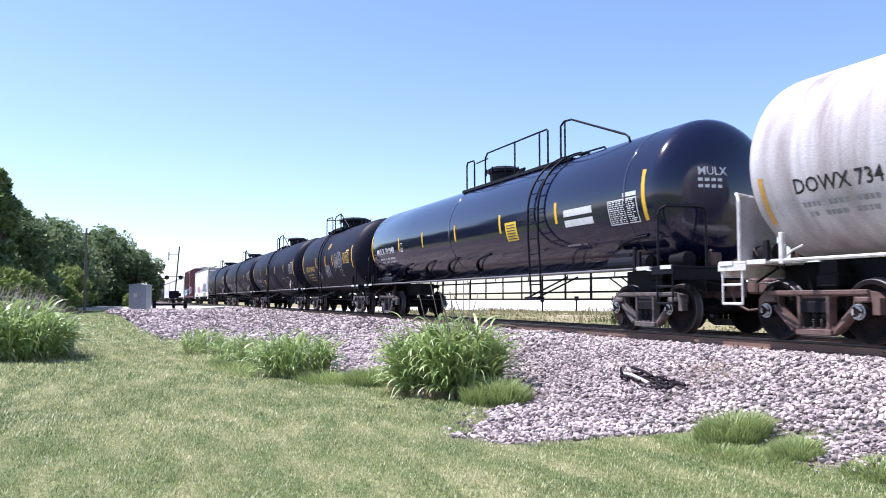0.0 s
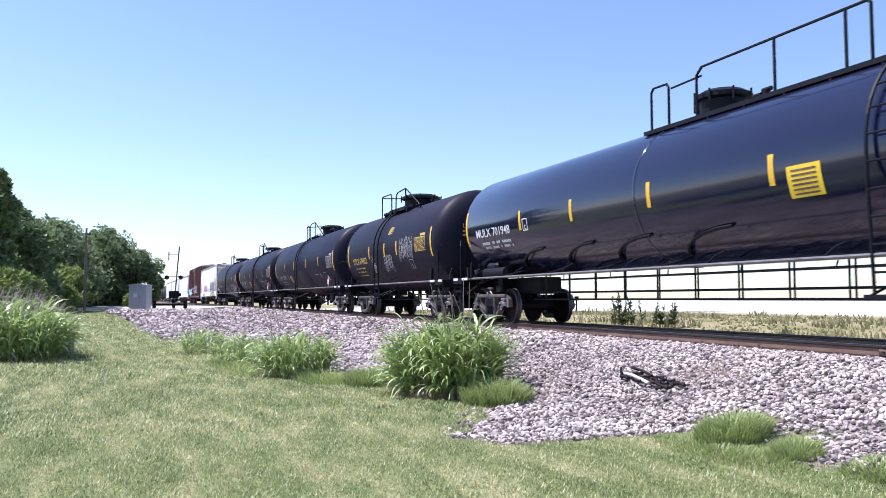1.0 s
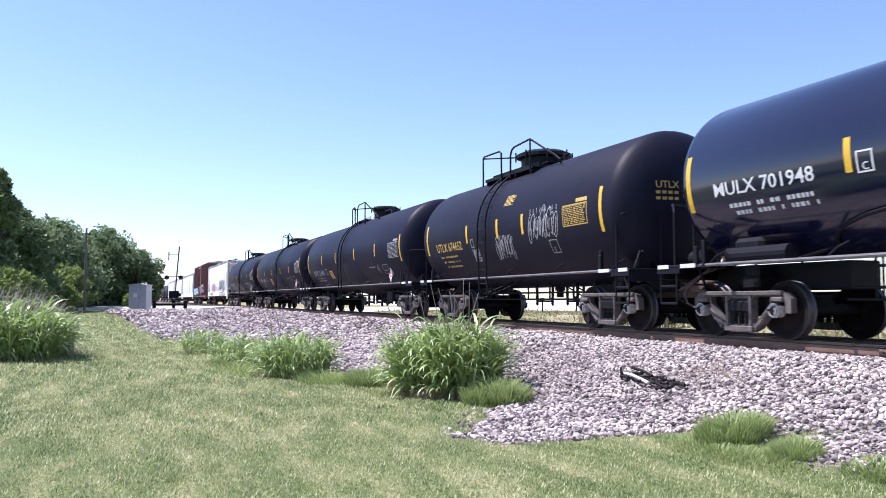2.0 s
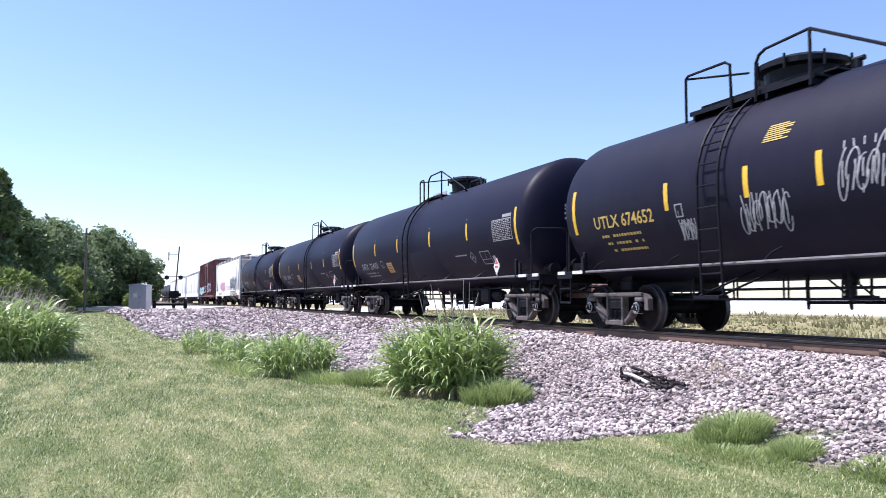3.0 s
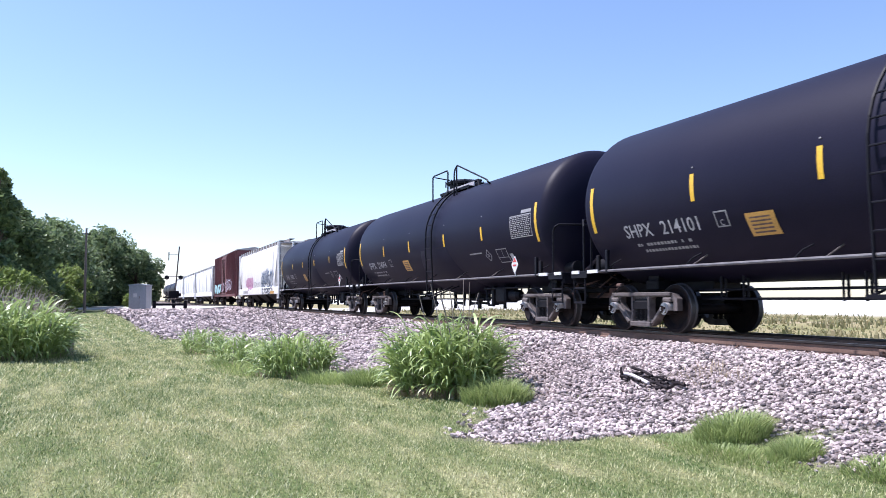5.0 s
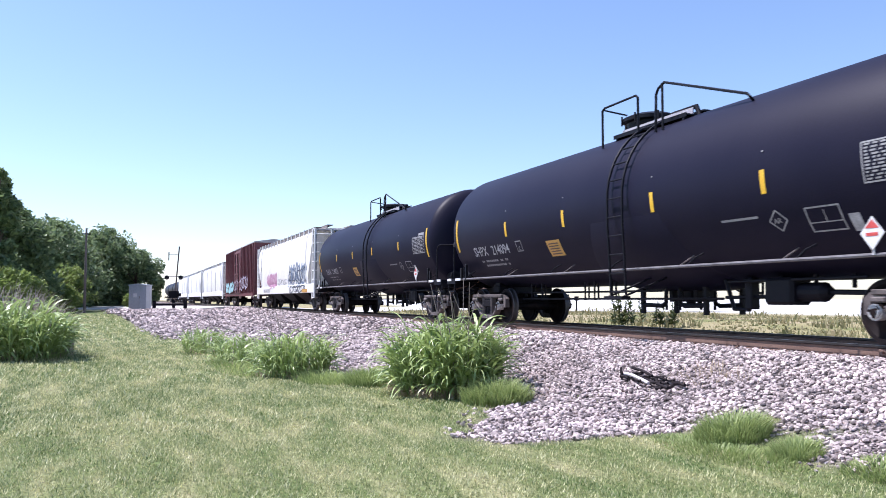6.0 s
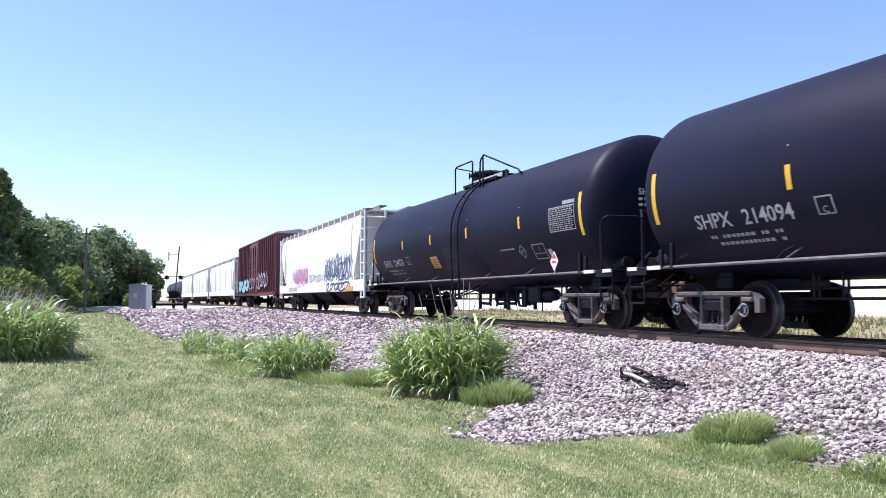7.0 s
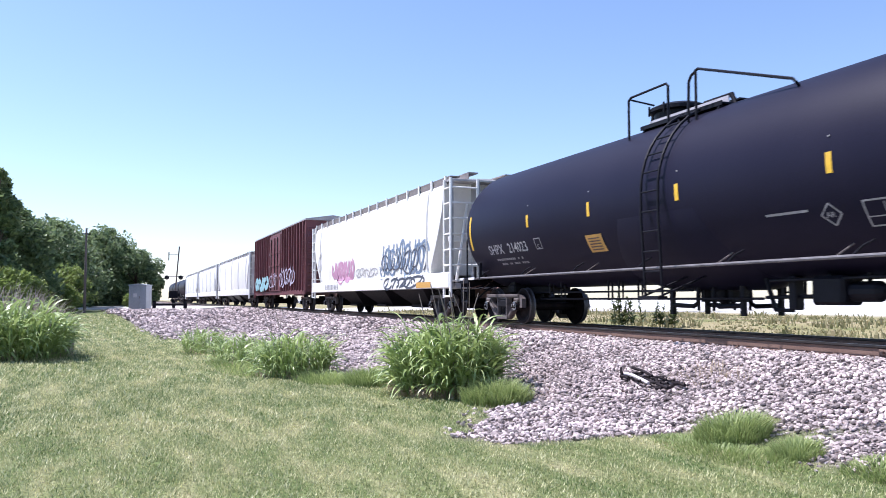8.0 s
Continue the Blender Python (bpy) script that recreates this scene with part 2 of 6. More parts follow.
def ground_z(x, y):
    z = lerp_table(NEAR_SIDE, y)
    far = smooth(-38, -62, x)
    if y < -1.7:
        z = z * (1 - far) + min(-0.24, max(z, -0.36)) * far
    rough = noise.noise(Vector((x * 0.35, y * 0.35, 3.0))) * 0.05 + noise.noise(Vector((x * 1.6, y * 1.6, 7.0))) * 0.015
    return z + rough * smooth(2.0, 4.5, abs(y))


TOE = [(-110, -13.5), (-62, -11.3), (-33, -8.7), (-23.5, -7.5), (-16, -6.4), (-14, -5.2), (-12.2, -4.1), (-10.2, -5.6), (-8.4, -6.8), (-7.75, -6.5), (-7.5, -5.2), (-7.3, -4.2),
       (-7.0, -3.75), (-6.7, -3.8), (-6.4, -4.3), (-6.1, -4.0), (-5.7, -4.4), (-5.25, -4.85), (-4.9, -4.2), (0, -4.0), (60, -4.2)]


def toe(x):
    """Where the ballast ends on the camera's side."""
    return lerp_table(TOE, x) + 0.10 * noise.noise(Vector((x * 0.9, 0.0, 1.0))) + 0.12 * noise.noise(Vector((x * 3.1, 0.0, 5.0)))


def gravel_at(x, y):
    """1 on ballast and gravel, 0 on grass."""
    edge = toe(x) + 0.22 * noise.noise(Vector((x * 2.2, y * 2.2, 9.0)))
    return smooth(edge - 0.14, edge + 0.14, y) * (1 - smooth(2.6, 3.8, y))


def ground_material():
    m = bpy.data.materials.new("lawn, gravel and dry field")
    m.use_nodes = True
    n, l = m.node_tree.nodes, m.node_tree.links
    b = n["Principled BSDF"]
    b.inputs["Roughness"].default_value = 0.95
    b.inputs["Specular IOR Level"].default_value = 0.15
    geo = n.new("ShaderNodeNewGeometry")

    def tex(scale, detail=5, stretch=(1, 1, 1)):
        mp, t = n.new("ShaderNodeMapping"), n.new("ShaderNodeTexNoise")
        mp.inputs["Scale"].default_value = stretch
        l.new(geo.outputs["Position"], mp.inputs["Vector"])
        l.new(mp.outputs[0], t.inputs["Vector"])
        t.inputs["Scale"].default_value, t.inputs["Detail"].default_value = scale, detail
        return t.outputs["Fac"]

    def ramp(fac, stops):
        r = n.new("ShaderNodeValToRGB")
        e = r.color_ramp.elements
        while len(e) < len(stops):
            e.new(0.5)
        for el, (p, c) in zip(e, stops):
            el.position, el.color = p, (*c, 1)
        l.new(fac, r.inputs[0])
        return r.outputs[0]

    def mix(fac, a, c, kind="MIX"):
        x = n.new("ShaderNodeMix")
        x.data_type, x.blend_type = "RGBA", kind
        for s, v in ((0, fac), (6, a), (7, c)):
            if isinstance(v, (int, float)):
                x.inputs[s].default_value = v
            else:
                l.new(v, x.inputs[s])
        return x.outputs[2]
    lawn = ramp(tex(0.8, 6, (1.0, 3.2, 1)), [(0.30, (0.10, 0.145, 0.045)), (0.5, (0.17, 0.205, 0.075)), (0.72, (0.34, 0.32, 0.17))])
    fine = ramp(tex(26, 4), [(0.3, (0.45, 0.45, 0.45)), (0.7, (1.25, 1.25, 1.25))])
    lawn = mix(1.0, lawn, fine, "MULTIPLY")
    # Ground under the stones, darkened so the gaps between them look shaded.
    stone = ramp(tex(22, 3), [(0.36, (0.04, 0.033, 0.032)), (0.5, (0.15, 0.125, 0.12)), (0.62, (0.34, 0.29, 0.28))])
    field = ramp(tex(0.25, 7), [(0.35, (0.20, 0.22, 0.08)), (0.5, (0.36, 0.31, 0.16)), (0.7, (0.46, 0.38, 0.25))])
    field = mix(1.0, field, fine, "MULTIPLY")
    # Far land: a pale field whitened further, its overexposed glare put in the colour.
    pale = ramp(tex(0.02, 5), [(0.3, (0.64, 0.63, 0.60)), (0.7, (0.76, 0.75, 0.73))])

    def mask(name):
        a = n.new("ShaderNodeAttribute")
        a.attribute_name = name
        return a.outputs["Fac"]
    c = mix(mask("field"), lawn, field)
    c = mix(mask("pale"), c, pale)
    c = mix(mask("gravel"), c, stone)
    l.new(c, b.inputs["Base Color"])
    bp = n.new("ShaderNodeBump")
    bp.inputs["Strength"].default_value, bp.inputs["Distance"].default_value = 0.6, 0.05
    l.new(tex(20, 4), bp.inputs["Height"])
    l.new(bp.outputs[0], b.inputs["Normal"])
    return m


def spaced(stops):
    out = []
    for (a, step), (b, _) in zip(stops[:-1], stops[1:]):
        k = max(1, round((b - a) / step))
        out += [a + (b - a) * i / k for i in range(k)]
    return out + [stops[-1][0]]


def ground():
    xs = spaced([(-4000, 700), (-600, 60), (-120, 4), (-60, 1.0), (-30, 0.3), (-3, 0.25), (3, 1.5), (20, 20), (200, 400), (4000, 1)])
    ys = spaced([(-4000, 700), (-500, 60), (-60, 6), (-20, 1.0), (-13, 0.3), (6, 0.5), (12, 2), (60, 20), (300, 300), (4000, 1)])
    verts = [(x, y, ground_z(x, y)) for x in xs for y in ys]
    k = len(ys)
    faces = [(i * k + j, (i + 1) * k + j, (i + 1) * k + j + 1, i * k + j + 1) for i in range(len(xs) - 1) for j in range(k - 1)]
    me = bpy.data.meshes.new("ground")
    me.from_pydata(verts, [], faces)
    me.polygons.foreach_set("use_smooth", [True] * len(me.polygons))
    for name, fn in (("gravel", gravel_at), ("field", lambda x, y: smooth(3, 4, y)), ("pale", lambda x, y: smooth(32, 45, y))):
        at = me.attributes.new(name, "FLOAT", "POINT")
        at.data.foreach_set("value", [fn(v[0], v[1]) for v in verts])
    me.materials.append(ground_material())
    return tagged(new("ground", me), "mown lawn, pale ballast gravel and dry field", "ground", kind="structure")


GROUND = ground()


def rails():
    prof = [(-0.036, 0.0), (-0.036, -0.032), (-0.009, -0.045), (-0.009, -0.145), (-0.07, -0.165), (-0.07, -0.178), (0.07, -0.178), (0.07, -0.165), (0.009, -0.145), (0.009, -0.045), (0.036, -0.032), (0.036, 0.0)]
    for y in (-0.7525, 0.7525):
        bm = bmesh.new()
        car_side_box(bm, -700, 120, [(y + a, z) for a, z in prof])
        for f in bm.faces:
            if f.normal.z > 0.9 and f.calc_center_median().z > -0.01:
                f.material_index = 1
            elif f.calc_center_median().z > -0.044 and abs(f.normal.x) < 0.5:
                f.material_index = 2
        rail = part("rail", bm, [RAIL_SIDE, TREAD, RAIL_HEAD_SHADE])
        tagged(rail, "rusty steel rail with a bright worn head", "rail", "rails of the track", "structure")
        for x in (-7.6, 4.3, -19.5):
            bm = bmesh.new()
            for s in (-1, 1):
                box(bm, x - 0.45, x + 0.45, y + s * 0.022 - 0.014, y + s * 0.022 + 0.014, -0.14, -0.055, 0.006)
                for k in range(6):
                    rod(bm, (x - 0.37 + 0.148 * k, y + s * 0.02, -0.095), (x - 0.37 + 0.148 * k, y + s * 0.07, -0.095), 0.017)
            part("joint_bar", bm, RAIL_SIDE, rail)


rails()


def ties():
    bm = bmesh.new()
    box(bm, -0.115, 0.115, -1.3, 1.3, -0.36, -0.18, 0.012)
    me = bpy.data.meshes.new("tie")
    bm.to_mesh(me)
    bm.free()
    me.materials.append(TIE)
    bm = bmesh.new()
    for y in (-0.7525, 0.7525):
        box(bm, -0.1, 0.1, y - 0.17, y + 0.17, -0.18, -0.168)
        for dx in (-0.06, 0.06):
            for dy in (-0.085, 0.085):
                box(bm, dx - 0.012, dx + 0.012, y + dy - 0.012, y + dy + 0.012, -0.17, -0.135)
    pm = bpy.data.meshes.new("tie_plate")
    bm.to_mesh(pm)
    bm.free()
    pm.materials.append(RAIL_SIDE)
    bed = empty("track_bed", "dark timber ties bedded in pale ballast", "track bed")
    bed["kind"] = "structure"
    rng = random.Random(2)
    for k in range(200):
        x = 12 - 0.53 * k
        t = sub("tie", me, bed, pose(x + rng.uniform(-0.03, 0.03), 0, rng.uniform(-0.01, 0.005), 0, 0, rng.uniform(-1.2, 1.2)))
        sub("tie_plate", pm, t)


ties()


# ---- rolling stock ----
WHEEL_R = 0.457
MOVERS = []       # (car, place of its middle when the clip starts)
WHEELSETS = []


def wheelset_mesh():
    bm = bmesh.new()
    prof = [(0.0, 0.09), (0.02, 0.10), (0.03, 0.14), (0.05, 0.30), (0.02, 0.36), (0.0, 0.385), (0.0, 0.445), (0.012, WHEEL_R), (0.105, WHEEL_R + 0.004), (0.125, WHEEL_R + 0.022), (0.14, WHEEL_R + 0.022), (0.145, 0.40), (0.14, 0.385), (0.12, 0.36), (0.10, 0.30), (0.13, 0.14), (0.16, 0.11), (0.16, 0.09)]
    n = 40
    for side in (-1, 1):
        rings = []
        for d, r in prof:
            y = side * (0.845 - d)
            rings.append([bm.verts.new((r * math.sin(2 * math.pi * k / n), y, r * math.cos(2 * math.pi * k / n))) for k in range(n)])
        for i, (a, b) in enumerate(zip(rings[:-1], rings[1:])):
            for k in range(n):
                f = bm.faces.new([a[k], b[k], b[(k + 1) % n], a[(k + 1) % n]])
                f.material_index = 1 if 6 <= i <= 9 else 0
        # bearing cap with its three bolts
        for y0, y1, r, mi in ((0.84, 1.0, 0.095, 0), (0.96, 1.10, 0.115, 0), (1.10, 1.13, 0.085, 2), (1.13, 1.14, 0.05, 2)):
            k0 = len(bm.faces)
            rod(bm, (0, side * y0, 0), (0, side * y1, 0), r, 16)
            bm.faces.ensure_lookup_table()
            for f in bm.faces[k0:]:
                f.material_index = mi
        for k in range(3):
            a = 2.1 * k
            k0 = len(bm.faces)
            rod(bm, (0.062 * math.cos(a), side * 1.12, 0.062 * math.sin(a)), (0.062 * math.cos(a), side * 1.155, 0.062 * math.sin(a)), 0.018, 6)
            bm.faces.ensure_lookup_table()
            for f in bm.faces[k0:]:
                f.material_index = 0
    rod(bm, (0, -0.84, 0), (0, 0.84, 0), 0.09, 12)
    bmesh.ops.recalc_face_normals(bm, faces=bm.faces[:])
    me = bpy.data.meshes.new("wheelset")
    bm.to_mesh(me)
    bm.free()
    me.polygons.foreach_set("use_smooth", [True] * len(me.polygons))
    me.set_sharp_from_angle(angle=radians(30))
    for m in (WHEEL, TREAD, CAP):
        me.materials.append(m)
    return me


def side_frame_mesh(material):
    """The cast side frame of a truck: arched top member, two triangular windows and the spring opening."""
    bm = bmesh.new()
    out = [(-1.16, 0.40), (-1.16, 0.62), (-1.05, 0.70), (-0.80, 0.74), (-0.45, 0.73), (0.45, 0.73), (0.80, 0.74), (1.05, 0.70), (1.16, 0.62), (1.16, 0.40), (1.04, 0.40), (1.04, 0.57), (0.74, 0.57), (0.74, 0.44), (0.46, 0.16), (0.30, 0.10), (-0.30, 0.10), (-0.46, 0.16), (-0.74, 0.44), (-0.74, 0.57), (-1.04, 0.57), (-1.04, 0.40)]
    holes = [[(-0.72, 0.65), (-0.35, 0.65), (-0.31, 0.61), (-0.31, 0.25), (-0.37, 0.23), (-0.72, 0.54)],
             [(0.72, 0.65), (0.35, 0.65), (0.31, 0.61), (0.31, 0.25), (0.37, 0.23), (0.72, 0.54)],
             [(-0.24, 0.62), (0.24, 0.62), (0.24, 0.22), (-0.24, 0.22)]]
    edges = []
    for loop in [out] + holes:
        vs = [bm.verts.new((x, 0, z)) for x, z in loop]
        edges += [bm.edges.new((vs[i], vs[(i + 1) % len(vs)])) for i in range(len(vs))]
    bmesh.ops.triangle_fill(bm, use_beauty=True, edges=edges)
    # drop any fill inside the holes
    gone = []
    for f in bm.faces:
        c = f.calc_center_median()
        for h in holes:
            inside = False
            for i in range(len(h)):
                (x1, z1), (x2, z2) = h[i], h[i - 1]
                if (z1 > c.z) != (z2 > c.z) and c.x < (x2 - x1) * (c.z - z1) / (z2 - z1) + x1:
                    inside = not inside
            if inside:
                gone.append(f)
                break
    bmesh.ops.delete(bm, geom=gone, context="FACES_ONLY")
    got = bmesh.ops.extrude_face_region(bm, geom=bm.faces[:])
    bmesh.ops.translate(bm, verts=[v for v in got["geom"] if isinstance(v, bmesh.types.BMVert)], vec=(0, 0.12, 0))
    bmesh.ops.recalc_face_normals(bm, faces=bm.faces[:])
    # raised flanges along the top and the diagonals
    box(bm, -1.0, 1.0, -0.045, 0.02, 0.665, 0.735, 0.012)
    box(bm, -0.34, 0.34, -0.045, 0.02, 0.10, 0.19, 0.012)
    for s in (-1, 1):
        rod(bm, (s * 0.40, -0.01, 0.17), (s * 0.80, -0.01, 0.50), 0.04, 6)
        rod(bm, (s * 0.28, -0.01, 0.20), (s * 0.28, -0.01, 0.66), 0.034, 6)
        box(bm, s * 0.89 - 0.13, s * 0.89 + 0.13, -0.05, 0.10, 0.56, 0.64, 0.02)
    bmesh.ops.scale(bm, vec=(0.95, 1.0, 1.04), verts=bm.verts[:])
    me = bpy.data.meshes.new("side_frame")
    bm.to_mesh(me)
    bm.free()
    me.materials.append(material)
    return me


def springs_mesh():
    bm = bmesh.new()
    for x in (-0.15, 0.0, 0.15):
        for k in range(7):
            z = 0.215 + k * 0.03
            rod(bm, (x, 0.05, z), (x, 0.05, z + 0.018), 0.068, 10)
        rod(bm, (x, 0.05, 0.2), (x, 0.05, 0.43), 0.045, 8)
    box(bm, -0.25, 0.25, -0.03, 0.14, 0.43, 0.60, 0.015)
    me = bpy.data.meshes.new("spring_nest")
    bm.to_mesh(me)
    bm.free()
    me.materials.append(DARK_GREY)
    return me


WHEELSET_MESH = wheelset_mesh()
FRAME_MESHES = {"grey": side_frame_mesh(TRUCK), "rust": side_frame_mesh(TRUCK_RUST)}
SPRINGS_MESH = springs_mesh()


def truck(car, u, tone="grey"):
    """A two-axle truck with its middle at x = u of the car: bolster, side frames, springs, wheelsets."""
    bm = bmesh.new()
    box(bm, -0.24, 0.24, -1.0, 1.0, 0.46, 0.70, 0.03)
    rod(bm, (0, 0, 0.66), (0, 0, 0.82), 0.22, 14)
    for s in (-1, 1):
        box(bm, s * 0.42 - 0.05, s * 0.42 + 0.05, -0.8, 0.8, 0.34, 0.44, 0.01)
        for y in (-0.74, 0.74):
            box(bm, s * 0.47 - 0.035, s * 0.47 + 0.05, y - 0.06, y + 0.06, 0.24, 0.55, 0.01)
        rod(bm, (s * 0.42, 0, 0.4), (s * 0.1, 0, 0.75), 0.03)
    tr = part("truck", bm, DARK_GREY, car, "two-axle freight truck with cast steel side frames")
    tr.location = (u, 0, 0)
    for s in (-1, 1):
        sub("side_frame", FRAME_MESHES[tone], tr, pose(0, s * 1.0, 0, 0, 0, 0 if s < 0 else 180))
        tagged(sub("spring_nest", SPRINGS_MESH, tr, pose(0, s * 1.0, 0, 0, 0, 0 if s < 0 else 180)), kind="stuff")
    for s in (-1, 1):
        w = sub("wheelset", WHEELSET_MESH, tr, pose(s * 0.845, 0, WHEEL_R))
        WHEELSETS.append(w)
    return tr


def coupler(car, u, s, z=0.86, reach=0.58):
    """Draft gear, shank and knuckle at an end of a car."""
    bm = bmesh.new()
    box(bm, min(u - s * 1.1, u), max(u - s * 1.1, u), -0.16, 0.16, z - 0.2, z + 0.2, 0.02)
    box(bm, min(u, u + s * (reach - 0.16)), max(u, u + s * (reach - 0.16)), -0.07, 0.07, z - 0.08, z + 0.08, 0.02)
    box(bm, min(u + s * (reach - 0.24), u + s * reach), max(u + s * (reach - 0.24), u + s * reach), -0.17, 0.06, z - 0.14, z + 0.14, 0.04)
    rod(bm, (u + s * (reach - 0.08), 0.09, z - 0.15), (u + s * (reach - 0.08), 0.09, z + 0.15), 0.075, 10)
    pipe(bm, [(u + s * 0.05, -0.25, z - 0.1), (u + s * 0.2, -0.3, z - 0.3), (u + s * reach * 0.8, -0.25, z - 0.42), (u + s * reach, -0.12, z - 0.4)], 0.022)
    return part("coupler", bm, TRUCK_RUST, car, "rusty steel knuckle coupler with air hose")


def end_gear(car, u, s, iron, hoop=1.95):
    """The deck, steps, grab hoops and brake gear at an end of a tank car; u is the end beam."""
    z = 1.18
    bm = bmesh.new()
    a, b = sorted((u, u - s * 0.62))
    box(bm, a, b, -1.5, 1.5, z, z + 0.045, 0.008)
    box(bm, a, b, -1.5, -1.46, z - 0.1, z, 0)
    box(bm, a, b, 1.46, 1.5, z - 0.1, z, 0)
    e0, e1 = sorted((u, u - s * 0.1))
    box(bm, e0, e1, -1.45, 1.45, z - 0.2, z, 0.01)
    part("end_deck", bm, iron, car)
    for y in (-1.46, 1.46):
        bm = bmesh.new()
        # tall hoop above the deck, from the side round to the middle of the end
        x0, x1 = u - s * 0.46, u - s * 0.06
        pipe(bm, [(x0, y, z), (x0, y, z + 0.98), (x0 + s * 0.05, y * 0.985, z + 1.08), (x0 + s * 0.14, y * 0.95, z + 1.13), (x1 - s * 0.04, y * 0.58, z + 1.12), (x1, y * 0.51, z + 1.08), (x1, y * 0.49, z + 1.0), (x1, y * 0.49, z)], 0.024)
        part("grab_hoop", bm, iron, car)
        bm = bmesh.new()
        x0, x1 = u - s * 0.06, u - s * 0.50
        for x in (x0, x1):
            rod(bm, (x, y, z), (x, y, 0.55), 0.02)
        for zz in (0.56, 0.86):
            rod(bm, (x0, y, zz), (x1, y, zz), 0.022)
        part("sill_step", bm, iron, car)
    bm = bmesh.new()
    pipe(bm, [(u, -1.0, 0.98), (u + s * 0.05, -0.6, 0.9), (u + s * 0.05, 0.6, 0.9), (u, 1.0, 0.98)], 0.018)
    part("uncoupling_lever", bm, iron, car)


def end_clutter(car, u, s, iron):
    """Rods, hoses and small fittings about an end deck, and the bright strips on its edge."""
    for x0, x1 in ((u - s * 0.04, u - s * 0.34), (u - s * 0.66, u - s * 1.05)):
        bm = bmesh.new()
        a, b = sorted((x0, x1))
        box(bm, a, b, -1.515, -1.5, 1.165, 1.235)
        part("edge_strip", bm, STENCIL, car, "white reflective strip")
    rng = random.Random(int(abs(u) * 10) + (1 if s > 0 else 2))
    for k in range(5):
        y0, y1 = rng.uniform(-1.35, -0.2), rng.uniform(-1.3, 0.4)
        z0, z1 = rng.uniform(0.7, 1.2), rng.uniform(0.55, 1.75)
        x0, x1 = u - s * rng.uniform(0.05, 0.7), u - s * rng.uniform(0.05, 0.9)
        bm = bmesh.new()
        pipe(bm, [(x0, y0, z0), ((x0 + x1) / 2, (y0 + y1) / 2 - 0.06, (z0 + z1) / 2 + rng.uniform(-0.12, 0.12)), (x1, y1, z1)], rng.uniform(0.014, 0.026))
        part("brake_rod", bm, rng.choice((iron, TRUCK, TRUCK_RUST)), car)
    bm = bmesh.new()
    a, b = sorted((u - s * 0.25, u - s * 0.75))
    lathe_x(bm, [(a, 0), (a + 0.02, 0.13), (b - 0.05, 0.15), (b, 0)], 1.36, 14, -0.9)
    part("brake_cylinder", bm, DARK_GREY, car, smooth=True)
    bm = bmesh.new()
    box(bm, *sorted((u - s * 0.35, u - s * 0.55)), -0.35, -0.1, 1.24, 1.5, 0.03)
    part("valve_body", bm, TRUCK_RUST, car)
    bm = bmesh.new()
    box(bm, *sorted((u - s * 0.98, u - s * 1.08)), -1.5, -1.44, 1.22, 1.52, 0.01)
    part("lift_bracket", bm, iron, car)


def brake_wheel(car, u, y, z, iron):
    bm = bmesh.new()
    n = 20
    pts = [(u, y + 0.27 * math.cos(2 * math.pi * k / n), z + 0.27 * math.sin(2 * math.pi * k / n)) for k in range(n + 1)]
    pipe(bm, pts, 0.016)
    for k in range(5):
        a = 2 * math.pi * k / 5
        rod(bm, (u, y, z), (u, y + 0.27 * math.cos(a), z + 0.27 * math.sin(a)), 0.012)
    part("brake_wheel", bm, iron, car)
    bm = bmesh.new()
    box(bm, u - 0.22, u - 0.02, y - 0.14, y + 0.14, z - 0.2, z + 0.16, 0.03)
    rod(bm, (u - 0.12, y, z - 0.2), (u - 0.12, y, 1.2), 0.03)
    part("brake_gear_box", bm, iron, car)


def tank_profile(half, R, head=0.62, sag=0.0, n=9):
    """A barrel with dished heads; sag lowers the middle."""
    prof = []
    for i in range(n + 1):
        a = math.pi / 2 * i / n
        prof.append((-half - head * math.cos(a), R * math.sin(a)))
    prof += [(-half * 0.5, R), (-half * 0.02, R), (half * 0.02, R), (half * 0.5, R)]
    prof += [(-x, r) for x, r in prof[:n + 1][::-1]]
    return prof


def rung_mesh(material):
    bm = rod(bmesh.new(), (-0.5, 0, 0), (0.5, 0, 0), 0.016)
    me = bpy.data.meshes.new("rung")
    bm.to_mesh(me)
    bm.free()
    me.materials.append(material)
    return me


RUNGS = {m.name: rung_mesh(m) for m in (BLACK_IRON, WHITE_IRON, HOPPER_WHITE, HOPPER_GREY, BOXCAR)}


